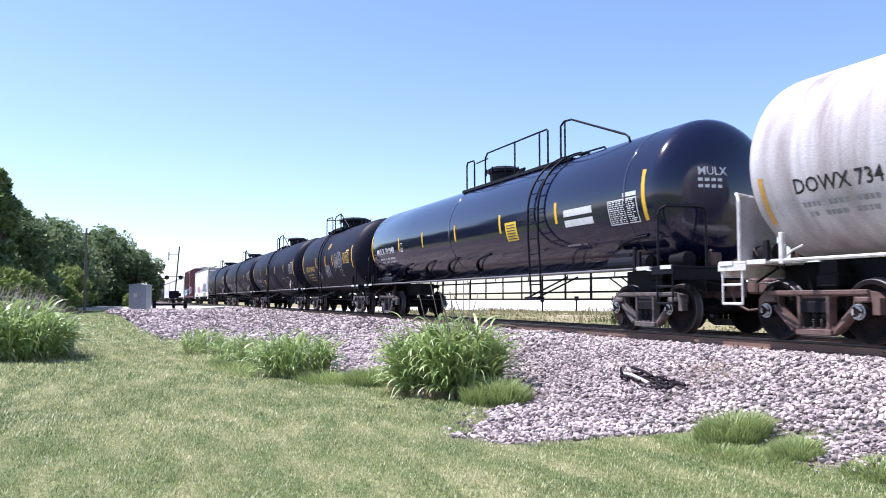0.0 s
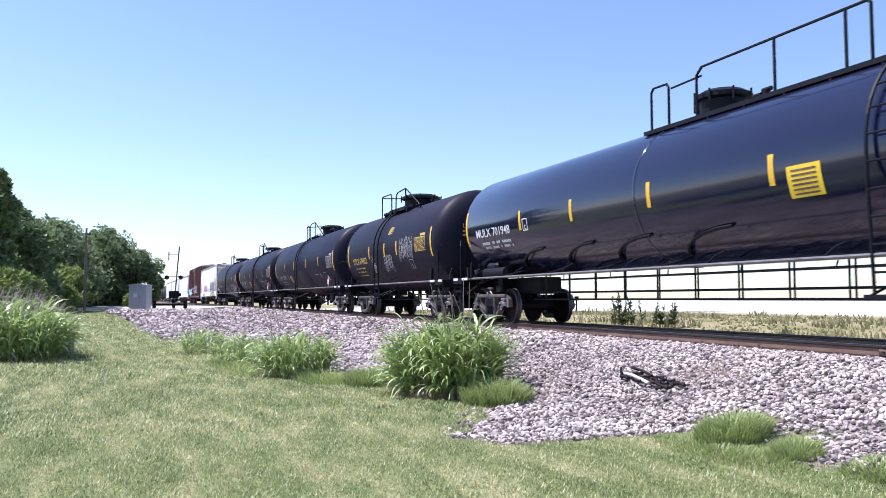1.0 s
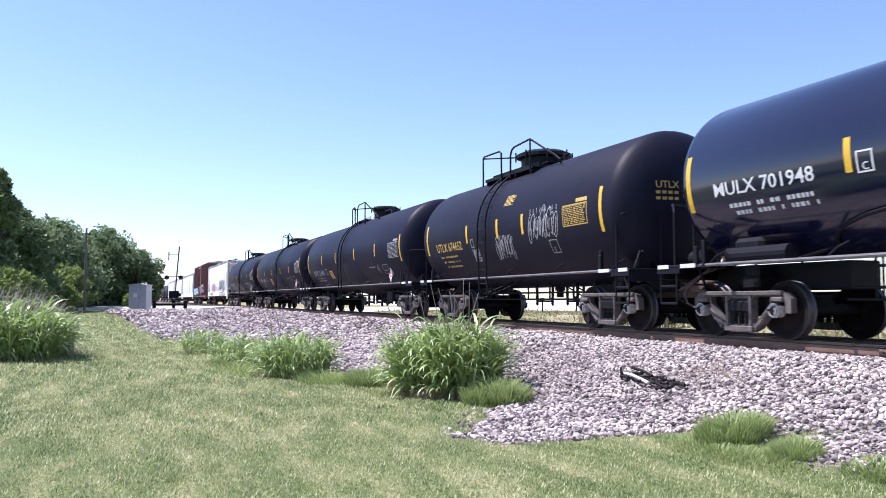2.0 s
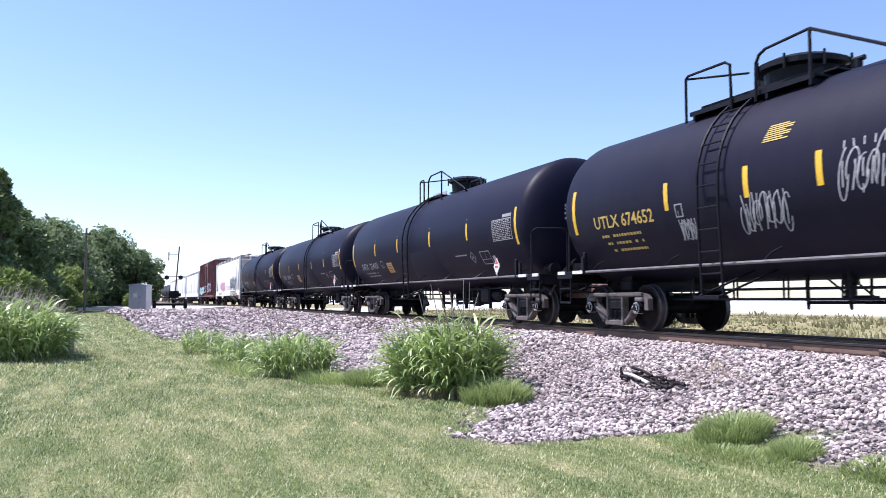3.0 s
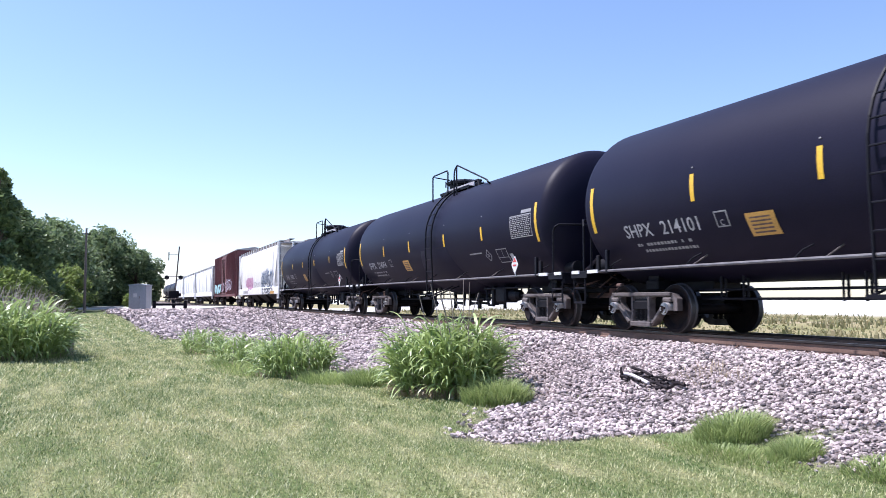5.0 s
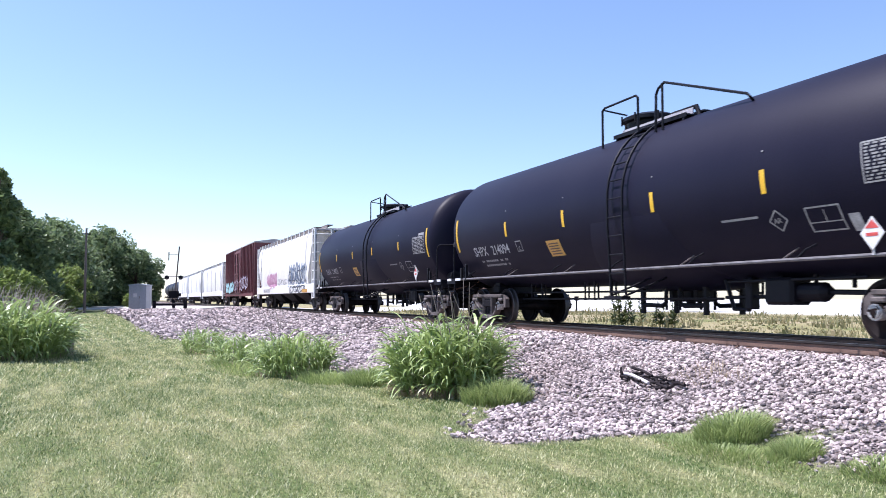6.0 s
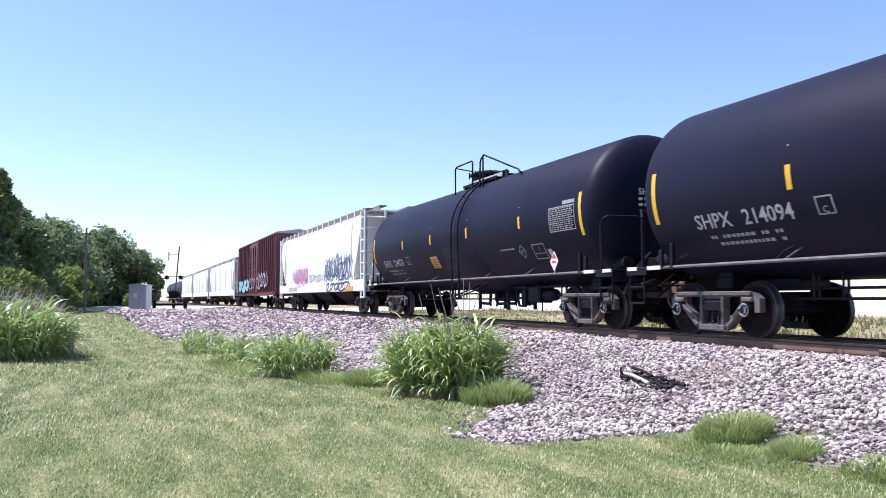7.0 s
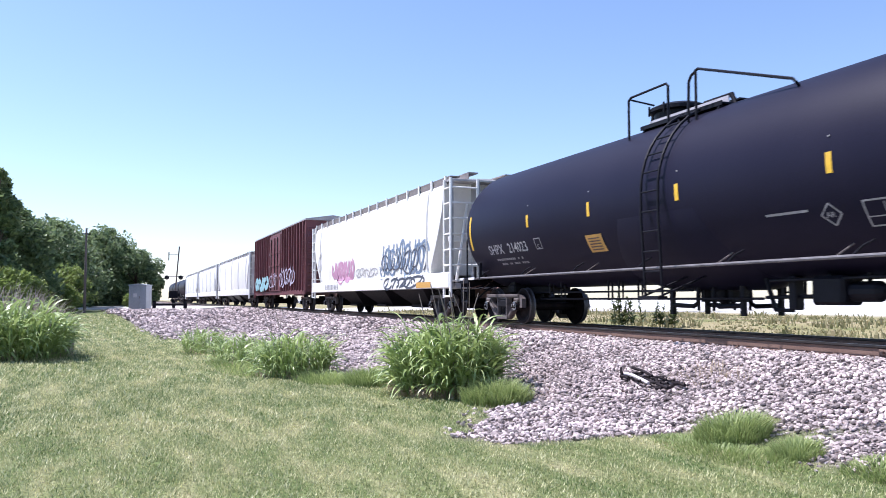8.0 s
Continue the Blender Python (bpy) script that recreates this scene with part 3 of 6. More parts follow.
def ladder_on_tank(car, u, R, zc, iron, top=1.35, width=0.42):
    """A ladder that hugs the side from the walkway down below the sill."""
    for side in (-1, 1):
        bm = bmesh.new()
        pts = []
        for a in range(78, -3, -8):
            pts.append((0, side * (R + 0.09) * math.cos(radians(a)), zc + (R + 0.09) * math.sin(radians(a))))
        pts += [(0, side * (R + 0.09), zc - 0.5), (0, side * (R + 0.06), zc - 1.0), (0, side * (R + 0.02), 0.66)]
        pipe(bm, [(u - width / 2, y, z) for _, y, z in pts], 0.026)
        lad = part("ladder", bm, iron, car)
        bm = bmesh.new()
        pipe(bm, [(u + width / 2, y, z) for _, y, z in pts], 0.026)
        part("stile", bm, iron, lad)
        lengths = [0]
        for p, q in zip(pts[:-1], pts[1:]):
            lengths.append(lengths[-1] + (Vector(q) - Vector(p)).length)
        d = 0.15
        while d < lengths[-1]:
            i = max(k for k in range(len(lengths) - 1) if lengths[k] <= d)
            f = (d - lengths[i]) / (lengths[i + 1] - lengths[i])
            p = Vector(pts[i]).lerp(Vector(pts[i + 1]), f)
            sub("rung", RUNGS[iron.name], lad, Matrix.Translation((u, p.y, p.z)) @ Matrix.Diagonal((width, 1, 1, 1)))
            d += 0.36
        bm = bmesh.new()
        for dx in (-width / 2, width / 2):
            rod(bm, (u + dx, side * (R + 0.08), 0.68), (u + dx + 0.25, side * 0.6, 1.15), 0.02)
        box(bm, u - width / 2 - 0.05, u + width / 2 + 0.05, side * (R + 0.06) - 0.1, side * (R + 0.06) + 0.1, 0.64, 0.69)
        part("ladder_step", bm, iron, car)


def manway(car, u, R, zc, iron, r=0.46, h=0.42):
    """Housing with a wide shallow lid, eye bolts and a hinge."""
    top = zc + R
    ring = [(0, -0.14), (r * 0.80, -0.14), (r * 0.84, h * 0.55), (r, h * 0.62), (r, h * 0.80), (r * 0.72, h * 0.98), (0, h)]
    bm = bmesh.new()
    rows = []
    for rr, z in ring:
        rows.append([bm.verts.new((u + rr * math.cos(2 * math.pi * k / 28), rr * math.sin(2 * math.pi * k / 28), top + z)) for k in range(28)] if rr else [bm.verts.new((u, 0, top + z))])
    for a, b in zip(rows[:-1], rows[1:]):
        for k in range(28):
            if len(a) == 1:
                bm.faces.new((a[0], b[(k + 1) % 28], b[k]))
            elif len(b) == 1:
                bm.faces.new((a[k], a[(k + 1) % 28], b[0]))
            else:
                bm.faces.new((a[k], a[(k + 1) % 28], b[(k + 1) % 28], b[k]))
    dome = part("manway_dome", bm, iron, car)
    for k in range(8):
        a = 2 * math.pi * (k + 0.5) / 8
        bm = bmesh.new()
        rod(bm, (u + (r + 0.02) * math.cos(a), (r + 0.02) * math.sin(a), top + h * 0.42), (u + (r + 0.02) * math.cos(a), (r + 0.02) * math.sin(a), top + h * 0.92), 0.022)
        part("eye_bolt", bm, iron, dome)
    bm = bmesh.new()
    box(bm, u - r - 0.16, u - r + 0.04, -0.16, 0.16, top + h * 0.35, top + h * 0.86, 0.02)
    part("hinge", bm, iron, dome)
    for dx, hh in ((-0.74, 0.22), (0.74, 0.2), (0.98, 0.26)):
        bm = bmesh.new()
        rod(bm, (u + dx, 0.1, top - 0.1), (u + dx, 0.1, top + hh), 0.07, 10)
        rod(bm, (u + dx - 0.08, 0.1, top + hh), (u + dx + 0.12, 0.1, top + hh), 0.045, 8)
        part("top_valve", bm, iron, car)


def walkway(car, u0, u1, R, zc, iron, drop=0.34, mid=0.86, half=0.22, toe_board=None):
    """Grated platforms beside the manway, on brackets, joined by two cross pieces."""
    z = zc + R - drop
    for y in (-mid, mid):
        bm = bmesh.new()
        box(bm, u0, u1, y - half, y + half, z, z + 0.03)
        for e in (y - half, y + half):
            box(bm, u0, u1, e - 0.008, e + 0.008, z - 0.03, z + 0.05)
        deck = part("walkway", bm, iron, car)
        if toe_board:
            bm = bmesh.new()
            box(bm, u0 + 0.05, u1 - 0.05, y - 0.01, y + 0.01, z + 0.02, z + 0.17)
            part("toe_board", bm, toe_board, deck, "pale galvanised toe board")
        n = max(2, int((u1 - u0) / 0.9))
        for k in range(n + 1):
            x = u0 + 0.1 + (u1 - u0 - 0.2) * k / n
            bm = bmesh.new()
            box(bm, x - 0.025, x + 0.025, y - half, y + half, z - 0.12, z)
            part("bracket", bm, iron, deck)
    for x0, x1 in ((u0, u0 + 0.34), (u1 - 0.34, u1)):
        bm = bmesh.new()
        box(bm, x0, x1, -mid + half, mid - half, zc + R + 0.01, zc + R + 0.04)
        part("cross_walk", bm, iron, car)


def hand_rail(car, pts, posts, iron, name="hand_rail", r=0.026):
    bm = bmesh.new()
    pipe(bm, pts, r)
    for p in posts:
        rod(bm, p[0], p[1], r)
    return part(name, bm, iron, car)


def side_stripe(car, u, w0, w1, R, zc, wide=0.11, material=None):
    bm = bmesh.new()
    patch(bm, u - wide / 2, u + wide / 2, w0, w1, R, zc)
    return part("reflective_stripe", bm, material or YELLOW, car)


def data_panel(car, u0, u1, w0, w1, R, zc, material):
    """A framed block of stencilled data, as bars and cells."""
    bm = bmesh.new()
    rng = random.Random(5)
    t = 0.022
    for w in (w0, w1 - t):
        patch(bm, u0, u1, w, w + t, R, zc, n=1)
    for u in (u0, u1 - t):
        patch(bm, u, u + t, w0, w1, R, zc, n=8)
    rows = 11
    for i in range(rows):
        w = w0 + 0.04 + (w1 - w0 - 0.05) * i / rows
        hgt = (w1 - w0) / rows * 0.5
        u = u0 + 0.05
        while u < u1 - 0.12:
            d = min(rng.uniform(0.03, 0.11), u1 - 0.05 - u)
            patch(bm, u, u + d, w, w + hgt, R, zc, n=1)
            u += d + rng.uniform(0.02, 0.05)
    patch(bm, u0 + (u1 - u0) * 0.55, u1, w1 + 0.03, w1 + 0.11, R, zc, n=1)
    return tagged(part("data_panel", bm, material, car, "block of white stencilled data"), kind="stuff")


def text_bars(car, u0, u1, w, hgt, R, zc, material, seed=1):
    """A line of small stencilling too small to read, as bars."""
    bm = bmesh.new()
    rng = random.Random(seed)
    u = u0
    while u < u1:
        d = rng.uniform(0.05, 0.09)
        patch(bm, u, min(u + d, u1), w, w + hgt, R, zc, n=1)
        u += d + (0.025 if rng.random() < 0.75 else 0.14)
    return tagged(part("small_stencil", bm, material, car), kind="stuff")


def placard(car, u, z, size, y=-1.5):
    """The diamond hazard placard in its holder on the side rail."""
    bm = bmesh.new()
    q = [(u - size * 0.5, z), (u, z - size * 0.62), (u + size * 0.5, z), (u, z + size * 0.62)]
    a = [bm.verts.new((p, y, r)) for p, r in q]
    b = [bm.verts.new((p, y + 0.012, r)) for p, r in q]
    bm.faces.new(a)
    bm.faces.new(b[::-1])
    for i in range(4):
        bm.faces.new([a[i], b[i], b[(i + 1) % 4], a[(i + 1) % 4]])
    bmesh.ops.recalc_face_normals(bm, faces=bm.faces[:])
    rod(bm, (u, y + 0.02, 1.2), (u, y + 0.02, z), 0.015)
    sign = part("hazard_placard", bm, STENCIL, car, "white and red diamond hazard placard")
    bm = bmesh.new()
    bm.faces.new([bm.verts.new((u + p * size, y - 0.004, z + r * size)) for p, r in ((-0.3, 0.18), (0.3, 0.18), (0, 0.5))])
    box(bm, u - 0.25 * size, u + 0.25 * size, y - 0.005, y - 0.002, z - 0.1 * size, z + 0.02 * size)
    part("symbol", bm, RED_SIGN, sign)


def framed_mark(car, u, w, sx, sz, R, zc, material, slant=0.0, text=""):
    bm = bmesh.new()
    t = 0.025
    for w0 in (w, w + sz - t):
        patch(bm, u, u + sx, w0, w0 + t, R, zc, n=1)
    for u0 in (u, u + sx - t):
        patch(bm, u0, u0 + t, w, w + sz, R, zc, n=4)
    ob = part("framed_mark", bm, material, car)
    if text:
        word_on_tank(text, u + sx * 0.3, w + sz * 0.12, sz * 0.5, R, zc, material, ob)
    return ob


def underbody(car, half, iron, sill_y=1.44, sill_z=1.20, stub=2.6, truck_u=6.8):
    """Side rails along the car, stub sills, saddles, pipes."""
    for y in (-sill_y, sill_y):
        bm = bmesh.new()
        rod(bm, (-half, y, sill_z), (half, y, sill_z), 0.028, 8)
        part("side_rail", bm, RAIL_GREY if iron == BLACK_IRON else iron, car, "dusty grey side rail" if iron == BLACK_IRON else "")
        k = -half + 0.8
        while k < half:
            bm = bmesh.new()
            pipe(bm, [(k, y, sill_z), (k + 0.12, y * 0.95, sill_z + 0.14), (k + 0.2, y * 0.86, sill_z + 0.22)], 0.016)
            part("rail_bracket", bm, iron, car)
            k += 2.4
    for s in (-1, 1):
        bm = bmesh.new()
        a, b = sorted((s * (half + 0.3), s * (half - stub)))
        box(bm, a, b, -0.32, 0.32, 0.78, 1.22, 0.02)
        part("stub_sill", bm, DARK_GREY, car)
        bm = bmesh.new()
        box(bm, s * truck_u - 0.2, s * truck_u + 0.2, -0.75, 0.75, 0.80, 1.02, 0.03)
        for y in (-1, 1):
            vs = [(s * truck_u - 0.16, y * 0.45, 1.0), (s * truck_u + 0.16, y * 0.45, 1.0), (s * truck_u + 0.16, y * 0.7, 1.0), (s * truck_u - 0.16, y * 0.7, 1.0),
                  (s * truck_u - 0.16, y * 0.45, 1.2), (s * truck_u + 0.16, y * 0.45, 1.2), (s * truck_u + 0.16, y * 0.7, 1.2), (s * truck_u - 0.16, y * 0.7, 1.2)]
            q = [bm.verts.new(v) for v in vs]
            for f in ((0, 1, 2, 3), (4, 5, 6, 7), (0, 1, 5, 4), (1, 2, 6, 5), (2, 3, 7, 6), (3, 0, 4, 7)):
                bm.faces.new([q[i] for i in f])
        bmesh.ops.recalc_face_normals(bm, faces=bm.faces[:])
        part("bolster_saddle", bm, DARK_GREY, car)


def tank_car(name, label, x, half, R, zc, paint, iron, truck_u, end, tone="grey", head=0.62, reach=0.58):
    """The bare tank car: barrel, end gear, trucks, couplers. x: its middle at the start."""
    car = empty(name, label, "tank car", "tank cars of the train")
    bm = lathe_x(bmesh.new(), tank_profile(half, R, head), zc)
    part("tank", bm, paint, car, smooth=True)
    underbody(car, end - 0.5, iron, truck_u=truck_u)
    for s in (-1, 1):
        truck(car, s * truck_u, tone)
        end_gear(car, s * end, s, iron)
        coupler(car, s * (end - 0.02), s, 0.86, reach)
        end_clutter(car, s * end, s, DARK_GREY)
        bm = bmesh.new()
        box(bm, s * (half - 0.45) - 0.04, s * (half - 0.45) + 0.04, -1.47, -1.40, 1.15, 1.62, 0.01)
        part("jacking_post", bm, iron, car)
    brake_wheel(car, end - 0.55, -0.75, 1.95, iron)
    MOVERS.append((car, x))
    return car


def bottom_gear(car, iron, outlets=(0.0,), pipes=(-3.5, 3.5), step=1.15, reservoir=True):
    """Outlet valves in their skid frames and the brake pipes below the barrel."""
    for u in outlets:
        bm = bmesh.new()
        rod(bm, (u, 0, 1.35), (u, 0, 0.85), 0.13, 14)
        rod(bm, (u, 0, 0.86), (u, 0, 0.68), 0.09, 10)
        valve = part("outlet_valve", bm, iron, car)
        for y in (-0.45, 0.45):
            bm = bmesh.new()
            pipe(bm, [(u - 0.42, y, 1.3), (u - 0.4, y, 0.5), (u - 0.4, y, 0.58), (u + 0.4, y, 0.58), (u + 0.4, y, 0.5), (u + 0.42, y, 1.3)], 0.04)
            part("skid", bm, iron, valve)
    for zz, y in ((0.80, -0.45), (0.63, -0.55)):
        bm = bmesh.new()
        rod(bm, (pipes[0], y, zz), (pipes[1], y, zz), 0.022)
        part("brake_pipe", bm, iron, car)
    u = pipes[0] + 0.4
    while u < pipes[1]:
        bm = bmesh.new()
        pipe(bm, [(u, -0.45, 1.25), (u, -0.45, 0.62), (u + 0.2, -0.55, 0.62), (u + 0.2, -0.55, 1.25)], 0.018)
        part("pipe_hanger", bm, iron, car)
        u += step
    if not reservoir:
        return
    bm = bmesh.new()
    lathe_x(bm, [(-4.6, 0.0), (-4.58, 0.12), (-4.5, 0.18), (-3.9, 0.18), (-3.82, 0.12), (-3.8, 0)], 0.98, 16, 0.5)
    part("air_reservoir", bm, iron, car)


def word_between(text, u0, u1, z, size, R, zc, material, parent):
    """A painted word stretched from u0 to u1, its foot at height z."""
    vs, fs = letters(text, size)
    wide = (u1 - u0) / max(v.x for v in vs)
    return mesh_part("lettering", [on_tank(u0 + v.x * wide, R * math.asin((z - zc) / R) + v.y, R, zc, 0.005) for v in vs], fs, material, parent)


def service_bottom(car, iron):
    """Belly sump, outlet with its skids, hangers, the brake pipes and the brake gear under a general service car."""
    for u, d, h in ((-0.25, 1, 0.34), (1.68, -1, 0.34)):
        for y in (-0.42, 0.42):
            bm = bmesh.new()
            box(bm, u - 0.05, u + 0.05, y - 0.04, y + 0.04, h, 1.0, 0.008)
            pipe(bm, [(u, y, 0.52), (u + d * 0.62, y, 0.50), (u + d * 0.74, y, 0.56), (u + d * 0.76, y, 0.80)], 0.045, 8)
            rod(bm, (u + d * 0.76, y, 0.42), (u + d * 0.76, y, 0.95), 0.03)
            part("skid", bm, iron, car)
    bm = bmesh.new()
    rod(bm, (0.73, 0, 1.0), (0.73, 0, 0.62), 0.15, 14)
    bmesh.ops.create_cone(bm, cap_ends=True, segments=12, radius1=0.05, radius2=0.13, depth=0.16, matrix=Matrix.Translation((0.73, 0, 0.55)))
    valve = part("outlet_valve", bm, iron, car)
    for u in (0.36, 1.1):
        bm = bmesh.new()
        box(bm, u - 0.06, u + 0.06, -0.2, 0.2, 0.58, 0.9, 0.01)
        part("valve_lug", bm, iron, valve)
    for zz, y, u0, u1 in ((0.80, -0.45, -5.6, 0.4), (0.64, -0.55, -5.4, 2.3)):
        bm = bmesh.new()
        rod(bm, (u0, y, zz), (u1, y, zz), 0.022)
        part("brake_pipe", bm, iron, car)
    for u in (-4.9, -4.35, -2.3, -1.9, -1.2):
        bm = bmesh.new()
        pipe(bm, [(u, -0.45, 1.05), (u, -0.45, 0.64), (u, -0.55, 0.62), (u, -0.55, 1.05)], 0.024)
        part("pipe_hanger", bm, iron, car)
    bm = bmesh.new()
    pipe(bm, [(2.3, -0.5, 0.98), (2.5, -0.5, 0.46), (2.86, -0.5, 0.45), (2.95, -0.5, 0.98)], 0.04, 6)
    box(bm, 2.86, 3.02, -0.6, -0.4, 0.46, 1.0, 0.02)
    rod(bm, (2.3, -0.5, 0.66), (3.4, -0.5, 0.68), 0.03)
    part("lever_hanger", bm, iron, car)
    bm = bmesh.new()
    box(bm, 3.45, 4.05, -0.75, -0.3, 0.54, 0.98, 0.05)
    lathe_x(bm, [(4.05, 0.0), (4.06, 0.15), (4.5, 0.15), (4.6, 0.08), (4.6, 0)], 0.74, 14, -0.52)
    rod(bm, (4.6, -0.52, 0.74), (5.6, -0.4, 0.72), 0.04)
    part("brake_cylinder", bm, iron, car)
    for u in (3.6, 4.3, 5.0):
        bm = bmesh.new()
        rod(bm, (u, -0.5, 0.8), (u, -0.5, 1.12), 0.035)
        part("gear_hanger", bm, iron, car)
    bm = bmesh.new()
    rod(bm, (2.6, -0.7, 0.93), (5.4, -0.7, 0.95), 0.025)
    part("brake_pipe", bm, iron, car)


def general_service_car(x, number, seed, label, marks, ladder, panel, dome, hoop, loop, stripe):
    """Matt black tank car with a short platform and a ladder at the middle. stripe: heights of the short yellow stripes."""
    R, zc, half = 1.62, 2.55, 7.62

    def arc_of(z):
        return R * math.asin((z - zc) / R)
    car = tank_car("tank_car", label, x, half, R, zc, BLACK_MATT, BLACK_IRON, 6.67, 8.47, "grey", 0.55, 0.3)
    bm = lathe_x(bmesh.new(), [(-1.1, 0), (-1.1, R - 0.17), (-0.4, R - 0.03), (1.8, R - 0.03), (2.5, R - 0.17), (2.5, 0)], zc - 0.17, 56)
    part("belly_sump", bm, BLACK_MATT, car, smooth=True)
    for u in (-7.44, 7.46):
        side_stripe(car, u, arc_of(1.97), arc_of(2.88), R, zc)
    for u in marks:
        side_stripe(car, u, arc_of(stripe[0]), arc_of(stripe[1]), R, zc, 0.10)
        bm = bmesh.new()
        rod(bm, on_tank(u, arc_of(2.84), R, zc, -0.01), on_tank(u, arc_of(2.84), R, zc, 0.012), 0.014, 8)
        part("jacket_plug", bm, STENCIL_DIM, car)
    ladder_on_tank(car, ladder, R, zc, BLACK_IRON, width=0.5)
    walkway(car, hoop[0] + 0.04, loop[0] + 0.6, R, zc, BLACK_IRON, 0.10, 0.55, 0.2, GALV)
    manway(car, dome, R, zc, BLACK_IRON, r=0.6, h=0.47 if loop[1] < 3.2 else 0.40)
    z = zc + R - 0.33
    for y in (-1.0,):
        a, b = hoop
        hand_rail(car, [(a, y, z), (a, y, z + 0.80), (a + 0.06, y * 0.98, z + 0.86), (b - 0.06, y * 0.95, z + 0.88), (b, y * 0.95, z + 0.82), (b, y * 0.95, z)], [], BLACK_IRON)
        hand_rail(car, [(a + 0.02, y * 0.95, z + 0.82), (dome - 0.3, y * 0.4, z + 0.76)], [], BLACK_IRON, r=0.02)
        a, b = loop
        long_top = b < 3.2
        hand_rail(car, [(a, y, z), (a + 0.03, y, z + 0.72), (a + 0.10, y, z + 0.82), (a + 0.28, y, z + 0.90), *([(a + 1.22, y, z + 0.92)] if long_top else []), (b - 0.06, y, z + 0.16), (b, y, z + 0.10), (b - 0.02, y * 0.9, z + 0.04)], [((a + (1.22 if long_top else 0.22), y, z), (a + (1.22 if long_top else 0.22), y, z + 0.90))], BLACK_IRON)
    bm = bmesh.new()
    pipe(bm, [(dome + 1.1, -0.35, zc + R - 0.08), (dome + 1.2, -0.35, zc + R + 0.14), (dome + 1.9, -0.35, zc + R + 0.14), (dome + 2.0, -0.35, zc + R - 0.08)], 0.05, 8)
    part("vent_pipe", bm, BLACK_IRON, car)
    data_panel(car, 6.13, 7.24, arc_of(2.12), arc_of(2.66), R, zc, STENCIL_DIM)
    word_between("SHPX", -6.47, -5.62, 1.80, 0.36, R, zc, STENCIL_SOFT, car)
    word_between(number, -5.36, -4.34, 1.80, 0.36, R, zc, STENCIL_SOFT, car)
    text_bars(car, -6.24, -4.66, arc_of(1.63), 0.06, R, zc, STENCIL_DIM, seed)
    text_bars(car, -6.10, -4.62, arc_of(1.52), 0.06, R, zc, STENCIL_DIM, seed + 1)
    framed_mark(car, -3.92, arc_of(1.80), 0.3, 0.28, R, zc, STENCIL_DIM, text="C")
    bm = bmesh.new()
    patch(bm, panel, panel + 0.6, arc_of(1.61), arc_of(1.96), R, zc, 0.006)
    pan = part("warning_panel", bm, PANEL_ORANGE, car, "small amber warning panel")
    bm = bmesh.new()
    for k in range(5):
        patch(bm, panel + 0.08, panel + 0.50, arc_of(1.65 + 0.056 * k), arc_of(1.675 + 0.056 * k), R, zc, 0.009, n=1)
    part("warning_lettering", bm, TRUCK_RUST, pan)
    bm = bmesh.new()
    patch(bm, 3.35, 4.15, arc_of(1.86), arc_of(1.895), R, zc, n=1)
    part("stencil_line", bm, STENCIL_DIM, car)
    bm = bmesh.new()
    for k in range(4):
        p, q = (Vector((0.17 * math.cos(math.pi / 2 * (k + j)), 0.17 * math.sin(math.pi / 2 * (k + j)))) for j in (0, 1))
        stroke(bm, [(4.52 + p.x, arc_of(1.79) + p.y), (4.52 + q.x, arc_of(1.79) + q.y)], 0.025, lambda u, w: on_tank(u, w, R, zc, 0.006))
    part("diamond_mark", bm, STENCIL_DIM, car)
    word_on_tank("AR", 4.43, arc_of(1.755), 0.12, R, zc, STENCIL_DIM, car)
    mark = framed_mark(car, 5.05, arc_of(1.58), 0.6, 0.40, R, zc, STENCIL_DIM)
    bm = bmesh.new()
    patch(bm, 5.07, 5.63, arc_of(1.70), arc_of(1.715), R, zc, n=1)
    patch(bm, 5.36, 5.375, arc_of(1.71), arc_of(1.88), R, zc, n=2)
    part("mark_lines", bm, STENCIL_DIM, mark)
    bm = bmesh.new()
    patch(bm, 5.74, 5.92, arc_of(1.55), arc_of(1.78), R, zc, 0.006, n=2)
    part("notice_plate", bm, STENCIL_SOFT, car)
    for k in range(4):
        text_bars(car, ladder + 0.75, ladder + 1.12, arc_of(1.64 - 0.06 * k), 0.03, R, zc, STENCIL_DIM, seed + 3 + k)
    placard(car, 6.16, 1.48, 0.36)
    for u in (-4.6, -1.8, 2.2, 4.55):
        bm = bmesh.new()
        pipe(bm, [on_tank(u + 0.08, -1.27, R, zc, 0.02), (u, -1.44, 1.2)], 0.014)
        part("rail_brace", bm, TRUCK, car)
    service_bottom(car, BLACK_IRON)
    end_word(car, "SHPX", half, R, zc, 0.24, 0.19, STENCIL, -0.62, 0.55)
    return car


